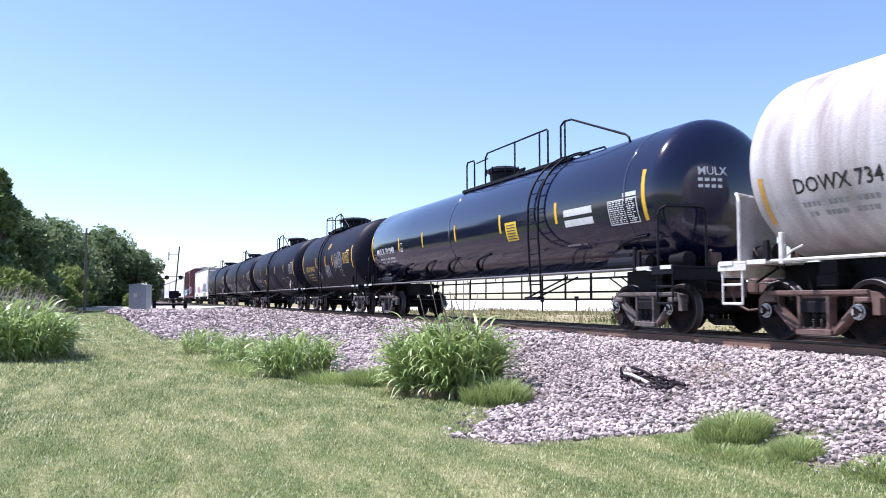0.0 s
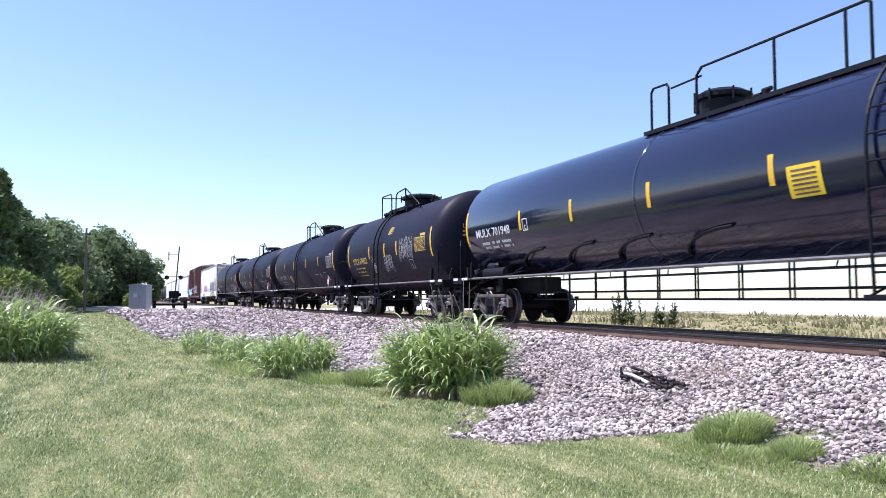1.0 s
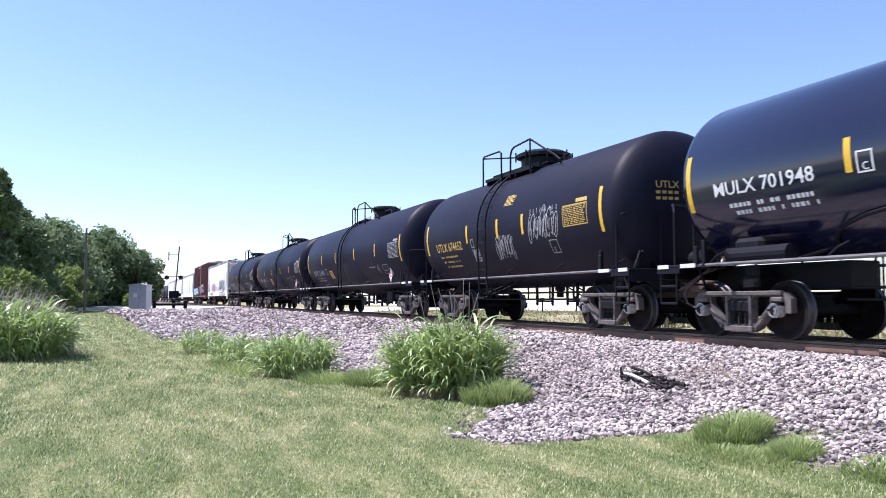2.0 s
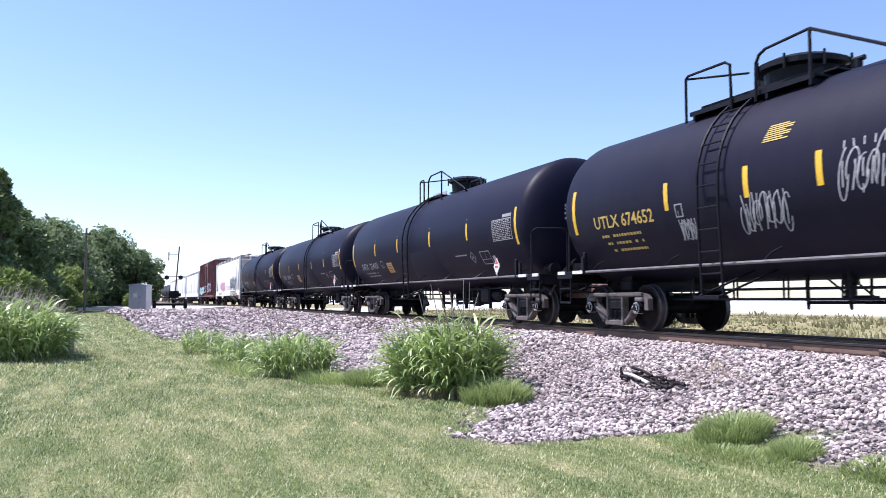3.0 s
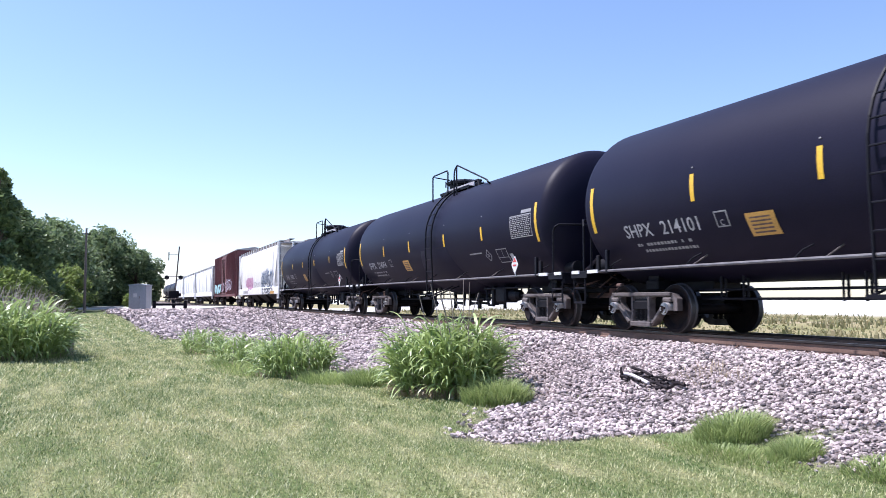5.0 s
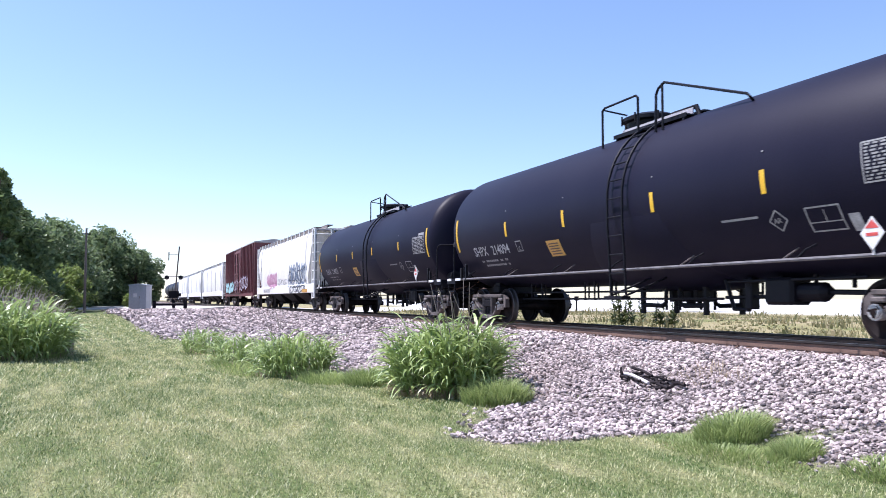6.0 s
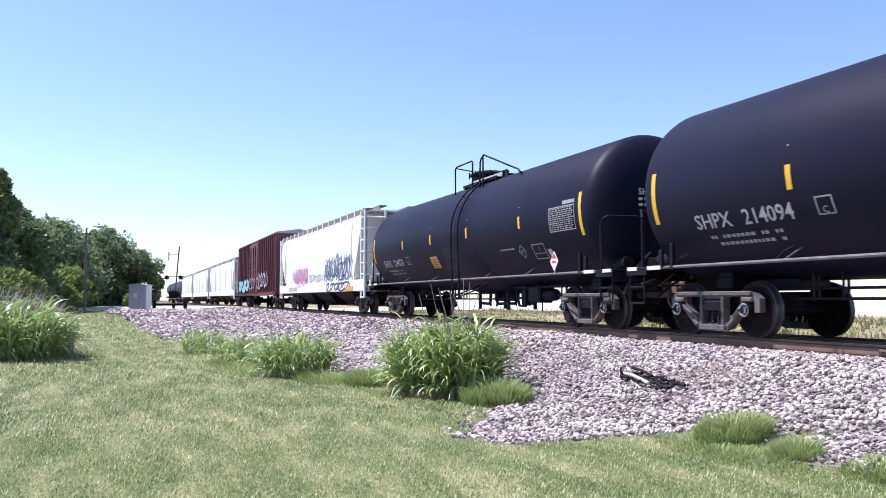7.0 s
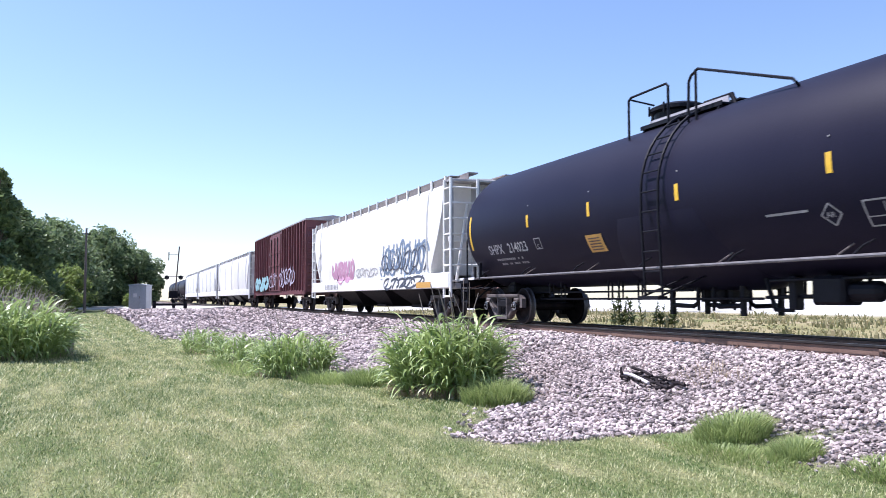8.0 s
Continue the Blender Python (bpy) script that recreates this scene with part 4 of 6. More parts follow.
def end_word(car, text, half, R, zc, w, size, material, y0=-0.35, head=0.62):
    """A short mark on the head that leads, with bars of small writing below it."""
    vs, fs = letters(text, size)

    def put(y, z):
        r = min(1.0, math.hypot(y, z) / R)
        return (half + head * math.sqrt(max(0.0, 1 - r * r)) + 0.006, y, zc + z)
    mark = mesh_part("end_mark", [put(y0 + v.x, w + v.y) for v in vs], fs, material, car)
    bm = bmesh.new()
    for k in range(2):
        for j in range(4):
            a = y0 + j * 0.13
            q = [bm.verts.new(put(p, r)) for p, r in ((a, w - 0.12 - 0.12 * k), (a + 0.09, w - 0.12 - 0.12 * k), (a + 0.09, w - 0.06 - 0.12 * k), (a, w - 0.06 - 0.12 * k))]
            bm.faces.new(q)
    tagged(part("small_stencil", bm, material, car), kind="stuff")


def gloss_car(x):
    """Long glossy black tank car with a full walkway."""
    R, zc, half = 1.42, 2.67, 9.0
    car = tank_car("tank_car", "long glossy black tank car with yellow stripes and roof walkway", x, half, R, zc, BLACK_GLOSS, BLACK_IRON, 8.25, 9.75)
    for u in (-8.95, 8.8):
        side_stripe(car, u, -0.57, 0.41, R, zc)
    for u in (-5.68, -3.25, -0.45, 2.6, 5.5):
        side_stripe(car, u, -0.34, 0.14, R, zc, 0.11)
    ladder_on_tank(car, 4.6, R, zc, BLACK_IRON, width=0.5)
    walkway(car, -1.5, 5.0, R, zc, BLACK_IRON, 0.14, 0.52, 0.2)
    manway(car, 0.0, R, zc, BLACK_IRON, r=0.52, h=0.46)
    z = zc + R - 0.13
    for y in (-0.62,):
        hand_rail(car, [(-1.37, y, z), (-1.37, y, z + 0.82), (-1.30, y, z + 0.9), (-0.92, y * 0.95, z + 0.9), (-0.86, y * 0.95, z + 0.82), (-0.86, y * 0.95, z)], [], BLACK_IRON)
        hand_rail(car, [(-0.90, y * 0.8, z + 0.82), (0.10, y * 0.95, z + 0.8)], [], BLACK_IRON, r=0.02)
        hand_rail(car, [(0.00, y, z), (0.00, y, z + 0.82), (0.15, y, z + 0.95), (3.70, y, z + 0.95), (3.76, y, z + 0.90), (3.76, y, z)], [((1.92, y, z), (1.92, y, z + 0.95)), ((3.32, y, z), (3.32, y, z + 0.95))], BLACK_IRON)
        hand_rail(car, [(4.40, y, z), (4.40, y, z + 0.88), (4.56, y, z + 0.97), (4.9, y, z + 0.95), (7.12, y, z + 0.16), (7.24, y, z + 0.08), (7.24, y * 0.95, z - 0.05)], [((4.60, y, z), (4.60, y, z + 0.95))], BLACK_IRON)
        hand_rail(car, [(4.85, y, z - 0.05), (4.95, y, z + 0.06), (6.30, y, z + 0.04), (6.40, y, z - 0.05)], [((5.65, y, z - 0.05), (5.65, y, z + 0.05))], BLACK_IRON)
    data_panel(car, 7.6, 8.58, -0.58, -0.08, R, zc, STENCIL)
    for w in (-0.23, -0.46):
        bm = bmesh.new()
        patch(bm, 5.85, 7.0, w, w + 0.15, R, zc)
        part("white_panel", bm, STENCIL, car)
    word_on_tank("MULX 701948", -8.35, -0.36, 0.31, R, zc, STENCIL, car, 1.13)
    text_bars(car, -8.05, -6.35, -0.58, 0.07, R, zc, STENCIL, 11)
    text_bars(car, -7.95, -6.3, -0.71, 0.07, R, zc, STENCIL, 12)
    framed_mark(car, -5.55, -0.37, 0.26, 0.3, R, zc, STENCIL, text="C")
    bm = bmesh.new()
    patch(bm, 2.9, 3.52, -0.58, -0.10, R, zc, 0.006)
    pan = part("warning_panel", bm, PANEL_YELLOW, car, "bright yellow warning panel with dark print")
    bm = bmesh.new()
    for k in range(6):
        patch(bm, 2.98, 3.44, -0.54 + 0.07 * k, -0.51 + 0.07 * k, R, zc, 0.009, n=1)
    part("warning_lettering", bm, TRUCK_RUST, pan)
    for u in (-6.6, -4.4, -2.4, -0.2, 6.9):
        bm = bmesh.new()
        pts = [on_tank(u + 1.7 - 1.55 * math.sin(radians(a)), -0.87 - 0.62 * (1 - math.cos(radians(a))), R, zc, 0.03) for a in range(0, 91, 15)]
        pipe(bm, pts + [(u, -1.44, 1.2)], 0.03)
        part("jacket_brace", bm, BLACK_IRON, car)
    for u in (-7.9, 7.7):
        bm = bmesh.new()
        box(bm, u - 0.3, u + 0.35, -1.16, -1.0, 1.36, 1.62, 0.07)
        lathe_x(bm, [(u - 0.45, 0), (u - 0.4, 0.14), (u + 0.9, 0.14), (u + 0.95, 0)], 1.34, 14, -1.1)
        part("jacket_box", bm, BLACK_IRON, car)
    text_bars(car, 5.6, 6.4, -0.92, 0.05, R, zc, STENCIL_DIM, 15)
    for u in (-0.9, 8.2):
        bm = bmesh.new()
        lathe_x(bm, [(u - 0.04, R), (u - 0.03, R + 0.008), (u + 0.03, R + 0.008), (u + 0.04, R)], zc, 56)
        part("jacket_band", bm, BLACK_GLOSS, car, smooth=True)
    bottom_gear(car, BLACK_IRON, (), (-6.5, 6.5), reservoir=False)
    end_word(car, "MULX", half, R, zc, 0.24, 0.22, STENCIL, -0.74)
    return car


def short_car(x):
    """Shorter chalky black tank car with yellow lettering and sprayed tags."""
    R, zc, half = 1.58, 2.52, 5.2
    car = tank_car("tank_car", "short chalky black tank car with yellow lettering and graffiti", x, half, R, zc, BLACK_UTL, BLACK_IRON, 4.3, 5.8)
    for u in (-4.95, 4.95):
        side_stripe(car, u, -0.54, 0.39, R, zc)
    for u in (-1.84, 0.12, 1.53):
        side_stripe(car, u, -0.33, 0.16, R, zc, 0.11)
    ladder_on_tank(car, -0.64, R, zc, BLACK_IRON, width=0.5)
    walkway(car, -1.92, 0.92, R, zc, BLACK_IRON, 0.14, 0.72, 0.22, DARK_GREY)
    manway(car, -0.2, R, zc, BLACK_IRON, r=0.74, h=0.5)
    z = zc + R - 0.28
    for y in (-1.0,):
        hand_rail(car, [(-1.95, y, z), (-1.95, y, z + 0.80), (-1.88, y, z + 0.85), (-0.96, y * 0.97, z + 0.85), (-0.84, y * 0.97, z + 0.78), (-0.82, y * 0.97, z)], [], BLACK_IRON)
        hand_rail(car, [(-0.23, y, z), (-0.21, y, z + 0.62), (-0.14, y, z + 0.74), (0.0, y, z + 0.80), (0.89, y, z + 0.85), (2.25, y, z + 0.18), (2.36, y, z + 0.1), (2.36, y * 0.95, z)], [((0.89, y, z), (0.89, y, z + 0.84))], BLACK_IRON)
        hand_rail(car, [(-1.93, y, z + 0.8), (-0.9, y * 0.5, z + 0.7)], [], BLACK_IRON, r=0.02)
    data_panel(car, 3.45, 4.45, -0.32, 0.14, R, zc, STENCIL_YEL)
    word_on_tank("UTLX 674652", -4.22, -0.48, 0.35, R, zc, STENCIL_YEL, car, 0.97)
    for k in range(3):
        text_bars(car, -4.05 + 0.1 * k, -2.75, -0.68 - 0.16 * k, 0.055, R, zc, STENCIL_YEL, 21 + k)
    framed_mark(car, -1.63, -0.48, 0.2, 0.24, R, zc, STENCIL_DIM, text="I")
    framed_mark(car, 2.68, -0.89, 0.36, 0.34, R, zc, STENCIL_DIM, text="E")
    rng = random.Random(3)
    for u0, u1, w0, w1, n in ((-0.1, 0.9, -0.92, -0.28, 4), (1.85, 3.2, -0.54, 0.22, 6), (-1.63, -1.2, -0.92, -0.52, 3)):
        bm = bmesh.new()
        scrawl(bm, u0, u1, w0, w1, n + 3, 0.021, lambda u, w: on_tank(u, w, R, zc, 0.007), rng)
        tagged(part("graffiti", bm, STENCIL_SOFT, car, "thin white spray-paint scrawl"), kind="stuff")
    bm = bmesh.new()
    for k in range(8):
        patch(bm, 0.42 + 0.012 * k, 0.92 + 0.012 * k - 0.12 * (k % 3 == 1), 0.47 + 0.036 * k, 0.490 + 0.036 * k, R, zc, 0.006, n=1)
    tagged(part("painted_emblem", bm, STENCIL_YEL, car, "faded yellow striped emblem"), kind="stuff")
    bottom_gear(car, BLACK_IRON, (0.6, 2.6), (-3.0, 3.0))
    end_word(car, "UTLX", half, R, zc, 0.30, 0.2, STENCIL_YEL, -0.8)
    return car


def white_car(x):
    """Dusty white insulated tank car."""
    R, zc, half = 1.48, 2.70, 6.75
    car = tank_car("tank_car", "dusty white tank car streaked with brown grime", x, half, R, zc, WHITE_TANK, WHITE_IRON, 6.15, 7.6, "rust")
    for u in (-6.68, 6.68):
        side_stripe(car, u, -1.0, -0.24, R, zc, 0.10, PANEL_ORANGE)
    word_on_tank("DOWX 734", -6.08, -0.56, 0.32, R, zc, STENCIL_BLACK, car, 0.92)
    text_bars(car, -6.0, -3.5, -0.78, 0.08, R, zc, STENCIL_DIM, 31)
    text_bars(car, -5.95, -3.5, -0.94, 0.08, R, zc, STENCIL_DIM, 32)
    bm = bmesh.new()
    box(bm, -7.45, -7.38, -1.25, -0.45, 1.22, 2.3, 0.02)
    part("end_plate", bm, HOPPER_TRIM, car)
    ladder_on_tank(car, 0.0, R, zc, WHITE_IRON)
    walkway(car, -1.0, 1.6, R, zc, WHITE_IRON)
    manway(car, 0.4, R, zc, WHITE_IRON)
    bottom_gear(car, DARK_GREY, (0.4,), (-4.4, 4.4))
    return car


def covered_hopper(x, length, label, paint, tags=False, ribs=4):
    """Covered hopper: bulged sides, bays below, roof walkway, end frames with ladders."""
    h = length / 2
    car = empty("covered_hopper", label, "hopper car", "covered hoppers of the train")
    side = [(1.45, 1.40), (1.50, 1.7), (1.53, 2.5), (1.52, 3.3), (1.46, 3.95), (1.34, 4.22), (0.7, 4.34), (0, 4.38)]
    prof = [(-y, z) for y, z in side] + side[::-1][1:]
    bm = bmesh.new()
    rings = [[bm.verts.new((s * (h - (0.95 if z > 3.0 else 0.95 + 1.15 * (3.0 - z) / 1.6)), y, z)) for y, z in prof] for s in (-1, 1)]
    n = len(prof)
    for i in range(n):
        bm.faces.new([rings[0][i], rings[0][(i + 1) % n], rings[1][(i + 1) % n], rings[1][i]])
    for ring in rings:
        bm.faces.new(ring)
    bmesh.ops.recalc_face_normals(bm, faces=bm.faces[:])
    part("body", bm, paint, car, smooth=True)
    for s in (-1, 1):
        bm = bmesh.new()
        for y in (-1.40, 1.40):
            box(bm, *sorted((s * (h - 0.50), s * (h - 0.42))), y - 0.06, y + 0.06, 0.95, 4.25, 0.01)
        for y in (-0.5, 0.5):
            box(bm, *sorted((s * (h - 0.95), s * (h - 0.45))), y - 0.04, y + 0.04, 1.1, 4.2, 0.01)
        box(bm, *sorted((s * (h - 0.42), s * (h - 0.98))), -1.42, 1.42, 4.18, 4.25, 0.01)
        box(bm, *sorted((s * (h - 0.3), s * (h - 2.1))), -1.3, 1.3, 0.95, 1.12, 0.01)
        part("end_frame", bm, HOPPER_TRIM, car)
        bm = bmesh.new()
        for y in (-1.2, 1.2):
            rod(bm, (s * (h - 0.55), y, 1.15), (s * (h - 0.95), y * 0.55, 3.6), 0.05)
        box(bm, *sorted((s * (h - 0.9), s * (h - 0.96))), -1.3, 1.3, 2.4, 2.55)
        part("end_brace", bm, paint, car)
        for y in (-1.47, 1.47):
            for name, xs, ys, z0, count in (("side_ladder", (h - 0.32, h - 0.86), (y, y), 0.72, 8), ("end_ladder", (h - 0.30, h - 0.30), (y, y * 0.42), 1.18, 7)):
                lad = part(name, rod(bmesh.new(), (s * xs[0], ys[0] * 1.01, 0.7), (s * xs[0], ys[0] * 1.01, 4.25), 0.045), paint, car)
                part("stile", rod(bmesh.new(), (s * xs[1], ys[1], z0 - 0.05), (s * xs[1], ys[1], 4.25), 0.045), paint, lad)
                for k in range(count):
                    m = Matrix.Translation((s * (xs[0] + xs[1]) / 2, (ys[0] + ys[1]) / 2, z0 + 0.465 * k))
                    turned = Matrix.Rotation(0 if name == "side_ladder" else math.pi / 2, 4, "Z")
                    sub("rung", RUNGS[paint.name], lad, m @ turned @ Matrix.Diagonal((abs(xs[0] - xs[1]) + abs(ys[0] - ys[1]), 1.8, 1.8, 1)))
        truck(car, s * (h - 2.2))
        coupler(car, s * (h - 0.45), s)
    for y in (-1.47, 1.47):
        bm = bmesh.new()
        box(bm, -h + 0.4, h - 0.4, y - 0.05, y + 0.05, 0.97, 1.44, 0.02)
        part("side_sill", bm, paint, car)
    for u in (-1, 0, 1):
        bm = bmesh.new()
        w = (length - 6.6) / 6
        c = u * 2 * w
        q = [(-1.42, 1.25), (1.42, 1.25), (0.5, 0.42), (-0.5, 0.42)]
        vs0 = [bm.verts.new((c + (w if z > 1 else w * 0.42) * -1, y, z)) for y, z in q]
        vs1 = [bm.verts.new((c + (w if z > 1 else w * 0.42), y, z)) for y, z in q]
        for i in range(4):
            bm.faces.new([vs0[i], vs0[(i + 1) % 4], vs1[(i + 1) % 4], vs1[i]])
        bm.faces.new(vs0)
        bm.faces.new(vs1)
        bmesh.ops.recalc_face_normals(bm, faces=bm.faces[:])
        box(bm, c - 0.6, c + 0.6, -0.7, 0.7, 0.34, 0.44, 0.01)
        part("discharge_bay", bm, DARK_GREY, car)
    for k in range(ribs):
        u = -h + 2.2 + (length - 4.4) * k / (ribs - 1)
        bm = bmesh.new()
        pipe(bm, [(u, -(y + 0.015), z) for y, z in side[:6]], 0.03, 6)
        part("side_rib", bm, paint, car)
        bm = bmesh.new()
        pipe(bm, [(u, y + 0.015, z) for y, z in side[:6]], 0.03, 6)
        part("side_rib", bm, paint, car)
    for y in (-0.62, 0.62, -1.22, 1.22):
        bm = bmesh.new()
        zt = 4.32 if abs(y) > 1 else 4.46
        box(bm, -h + 0.6, h - 0.6, y - 0.16, y + 0.16, zt, zt + 0.04)
        e = math.copysign(0.145, y)
        box(bm, -h + 0.6, h - 0.6, y + e - 0.012, y + e + 0.012, 4.14 if abs(y) > 1 else 4.3, zt)
        part("roof_walk", bm, GRATE, car)
    u = -h + 0.8
    while u < h - 0.7:
        bm = bmesh.new()
        box(bm, u - 0.05, u + 0.05, -1.44, -1.385, 4.05, 4.38)
        part("roof_bracket", bm, paint, car)
        u += 1.18
    if tags:
        rng = random.Random(8)

        def put(u, w):
            for (y0, z0), (y1, z1) in zip(side[:-1], side[1:]):
                if z0 <= w <= z1:
                    return (u, -(y0 + (y1 - y0) * (w - z0) / (z1 - z0)) - 0.012, w)
            return (u, -1.535, w)
        for u0, u1, w0, w1, n, m, t in ((2.5, 7.5, 1.46, 2.6, 9, TAG_BLUE, 0.11), (2.7, 7.3, 1.5, 2.4, 7, TAG_GREY, 0.07), (-4.9, -1.4, 1.46, 2.25, 6, TAG_PINK, 0.26), (-0.9, 1.9, 1.5, 1.85, 5, HOPPER_TRIM, 0.04), (-7.7, -7.3, 2.0, 2.9, 1, HOPPER_TRIM, 0.06)):
            bm = bmesh.new()
            scrawl(bm, u0, u1, w0, w1, n, t, put, rng)
            tagged(part("graffiti", bm, m, car, "sprayed graffiti letters"), kind="stuff")
        bm = bmesh.new()
        scrawl(bm, 3.0, 7.0, 1.0, 1.42, 5, 0.08, lambda u, w: (u, -1.527, w), rng)
        tagged(part("graffiti", bm, TAG_GREY, car, "sprayed graffiti on the sill"), kind="stuff")
        bm = bmesh.new()
        for k in range(9):
            box(bm, -6.4 + 0.28 * k, -6.24 + 0.28 * k, -1.53, -1.52, 1.08, 1.3)
        part("stencil_bars", bm, HOPPER_TRIM, car)
        bm = bmesh.new()
        box(bm, 6.5, 7.8, -1.537, -1.52, 1.0, 1.18)
        part("orange_patch", bm, PANEL_ORANGE, car)
    MOVERS.append((car, x))
    return car


def box_car(x, length):
    h = length / 2
    car = empty("boxcar", "oxide brown ribbed boxcar with sliding door and graffiti", "boxcar")
    bm = bmesh.new()
    car_side_box(bm, -h + 0.7, h - 0.7, [(-1.46, 1.05), (1.46, 1.05), (1.46, 4.92), (0, 5.12), (-1.46, 4.92)])
    part("body", bm, BOXCAR, car)
    for side in (-1, 1):
        u = -h + 0.85
        while u < h - 0.8:
            if not -2.1 < u < 2.1:
                bm = bmesh.new()
                box(bm, u - 0.05, u + 0.05, side * 1.52 - 0.06, side * 1.52 + 0.06, 1.1, 4.9, 0.015)
                part("side_post", bm, BOXCAR, car)
            u += 0.78
        bm = bmesh.new()
        box(bm, -1.95, 1.95, side * 1.55 - 0.05, side * 1.55 + 0.05, 1.15, 4.7, 0.02)
        for z in (1.9, 2.7, 3.5):
            box(bm, -1.9, 1.9, side * 1.60 - 0.03, side * 1.60 + 0.03, z, z + 0.12, 0.01)
        door = part("sliding_door", bm, BOXCAR, car)
        bm = bmesh.new()
        for u in (-1.1, 0.2, 1.2):
            rod(bm, (u, side * 1.64, 1.2), (u, side * 1.64, 4.5), 0.03)
        part("lock_rod", bm, DARK_GREY, door)
        bm = bmesh.new()
        box(bm, -h + 0.6, h - 0.6, side * 1.48 - 0.05, side * 1.48 + 0.05, 0.9, 1.14, 0.01)
        part("side_sill", bm, BOXCAR, car)
    bm = bmesh.new()
    car_side_box(bm, -h + 0.62, h - 0.62, [(-1.5, 4.9), (1.5, 4.9), (1.5, 4.98), (0, 5.2), (-1.5, 4.98)])
    part("roof", bm, BOXROOF, car)
    for s in (-1, 1):
        bm = bmesh.new()
        for k in range(9):
            z = 1.3 + 0.38 * k
            box(bm, *sorted((s * (h - 0.71), s * (h - 0.62))), -1.35, 1.35, z, z + 0.16, 0.03)
        part("end_panel", bm, BOXCAR, car)
        for y in (-1.53, 1.53):
            bm = bmesh.new()
            for dx in (0.75, 1.2):
                rod(bm, (s * (h - dx), y, 0.7), (s * (h - dx), y, 4.6), 0.025)
            for k in range(9):
                rod(bm, (s * (h - 0.75), y, 0.8 + 0.43 * k), (s * (h - 1.2), y, 0.8 + 0.43 * k), 0.018)
            part("ladder", bm, BOXCAR, car)
        truck(car, s * (h - 2.9))
        coupler(car, s * (h - 0.6), s)
    rng = random.Random(4)
    for u0, u1, w0, w1, n, m, t in ((2.0, 6.6, 1.3, 2.5, 5, TAG_PALE, 0.1), (-7.3, -2.2, 1.25, 2.1, 5, TAG_AQUA, 0.3), (-1.4, 1.3, 1.3, 2.3, 3, TAG_PALE, 0.06)):
        bm = bmesh.new()
        scrawl(bm, u0, u1, w0, w1, n, t, lambda u, w: (u, -1.665, w), rng)
        tagged(part("graffiti", bm, m, car, "sprayed graffiti on the ribs"), kind="stuff")
    MOVERS.append((car, x))
    return car


white_car(-2.81)
gloss_car(-21.31)
short_car(-37.73)
general_service_car(-52.83, "214101", 41, "matt black tank car with ladder and platform amidships", (-4.34, -1.67, 1.51, 4.46), -0.58, -3.25, 0.78, (-1.0, -0.74), (-0.2, 2.91), (2.27, 2.73))
general_service_car(-70.15, "214094", 51, "matt black tank car with amber panel and white stencils", (-4.30, -1.48, 1.69, 4.40), 0.66, -2.42, -0.47, (-0.80, 0.40), (1.03, 3.53), (2.20, 2.56))
general_service_car(-87.57, "214023", 61, "matt black tank car coupled to the white hopper", (-4.08, -1.40, 1.44, 4.66), 0.80, -1.70, -0.47, (-0.80, 0.40), (1.03, 3.53), (2.33, 2.62))
covered_hopper(-106.15, 19.4, "cream white covered hopper with blue and pink graffiti", HOPPER_WHITE, True, 2)
box_car(-126.28, 19.1)
for k in range(3):
    covered_hopper(-149.3 - 24.2 * k, 23.2, "pale grey covered hopper far down the train", HOPPER_GREY, False, 5)
for k in range(3):
    tank_car("tank_car", "black tank car at the tail, far off", -220.8 - 17.5 * k, 7.75, 1.47, 2.8, BLACK_MATT, BLACK_IRON, 6.8, 8.45, "grey", 0.55, 0.3)


# ---- plants ----
def leaf_mat(name, a, b, rough=0.55, through=0.35, patch_gain=0.4, patch_off=0.0, stretch=(1, 1, 1), gain=0.6):
    """Leaves: colour varies leaf by leaf, some light passes through."""
    m = bpy.data.materials.new(name)
    m.use_nodes = True
    n, l = m.node_tree.nodes, m.node_tree.links
    p = n["Principled BSDF"]
    p.inputs["Roughness"].default_value = rough
    geo = n.new("ShaderNodeNewGeometry")
    tex = n.new("ShaderNodeTexNoise")
    tex.inputs["Scale"].default_value = 0.8
    tex.inputs["Detail"].default_value = 4
    mp = n.new("ShaderNodeMapping")
    mp.inputs["Scale"].default_value = stretch
    l.new(geo.outputs["Position"], mp.inputs["Vector"])
    l.new(mp.outputs[0], tex.inputs["Vector"])
    add = n.new("ShaderNodeMath")
    add.operation = "MULTIPLY_ADD"
    add.inputs[1].default_value = gain
    l.new(geo.outputs["Random Per Island"], add.inputs[0])
    half = n.new("ShaderNodeMath")
    half.operation = "MULTIPLY_ADD"
    half.inputs[1].default_value, half.inputs[2].default_value = patch_gain, patch_off
    l.new(tex.outputs["Fac"], half.inputs[0])
    l.new(half.outputs[0], add.inputs[2])
    mx = n.new("ShaderNodeMix")
    mx.data_type = "RGBA"
    mx.inputs[6].default_value, mx.inputs[7].default_value = (*a, 1), (*b, 1)
    l.new(add.outputs[0], mx.inputs[0])
    l.new(mx.outputs[2], p.inputs["Base Color"])
    tr = n.new("ShaderNodeBsdfTranslucent")
    l.new(mx.outputs[2], tr.inputs["Color"])
    sh = n.new("ShaderNodeMixShader")
    sh.inputs[0].default_value = through
    l.new(p.outputs[0], sh.inputs[1])
    l.new(tr.outputs[0], sh.inputs[2])
    l.new(sh.outputs[0], n["Material Output"].inputs["Surface"])
    return m


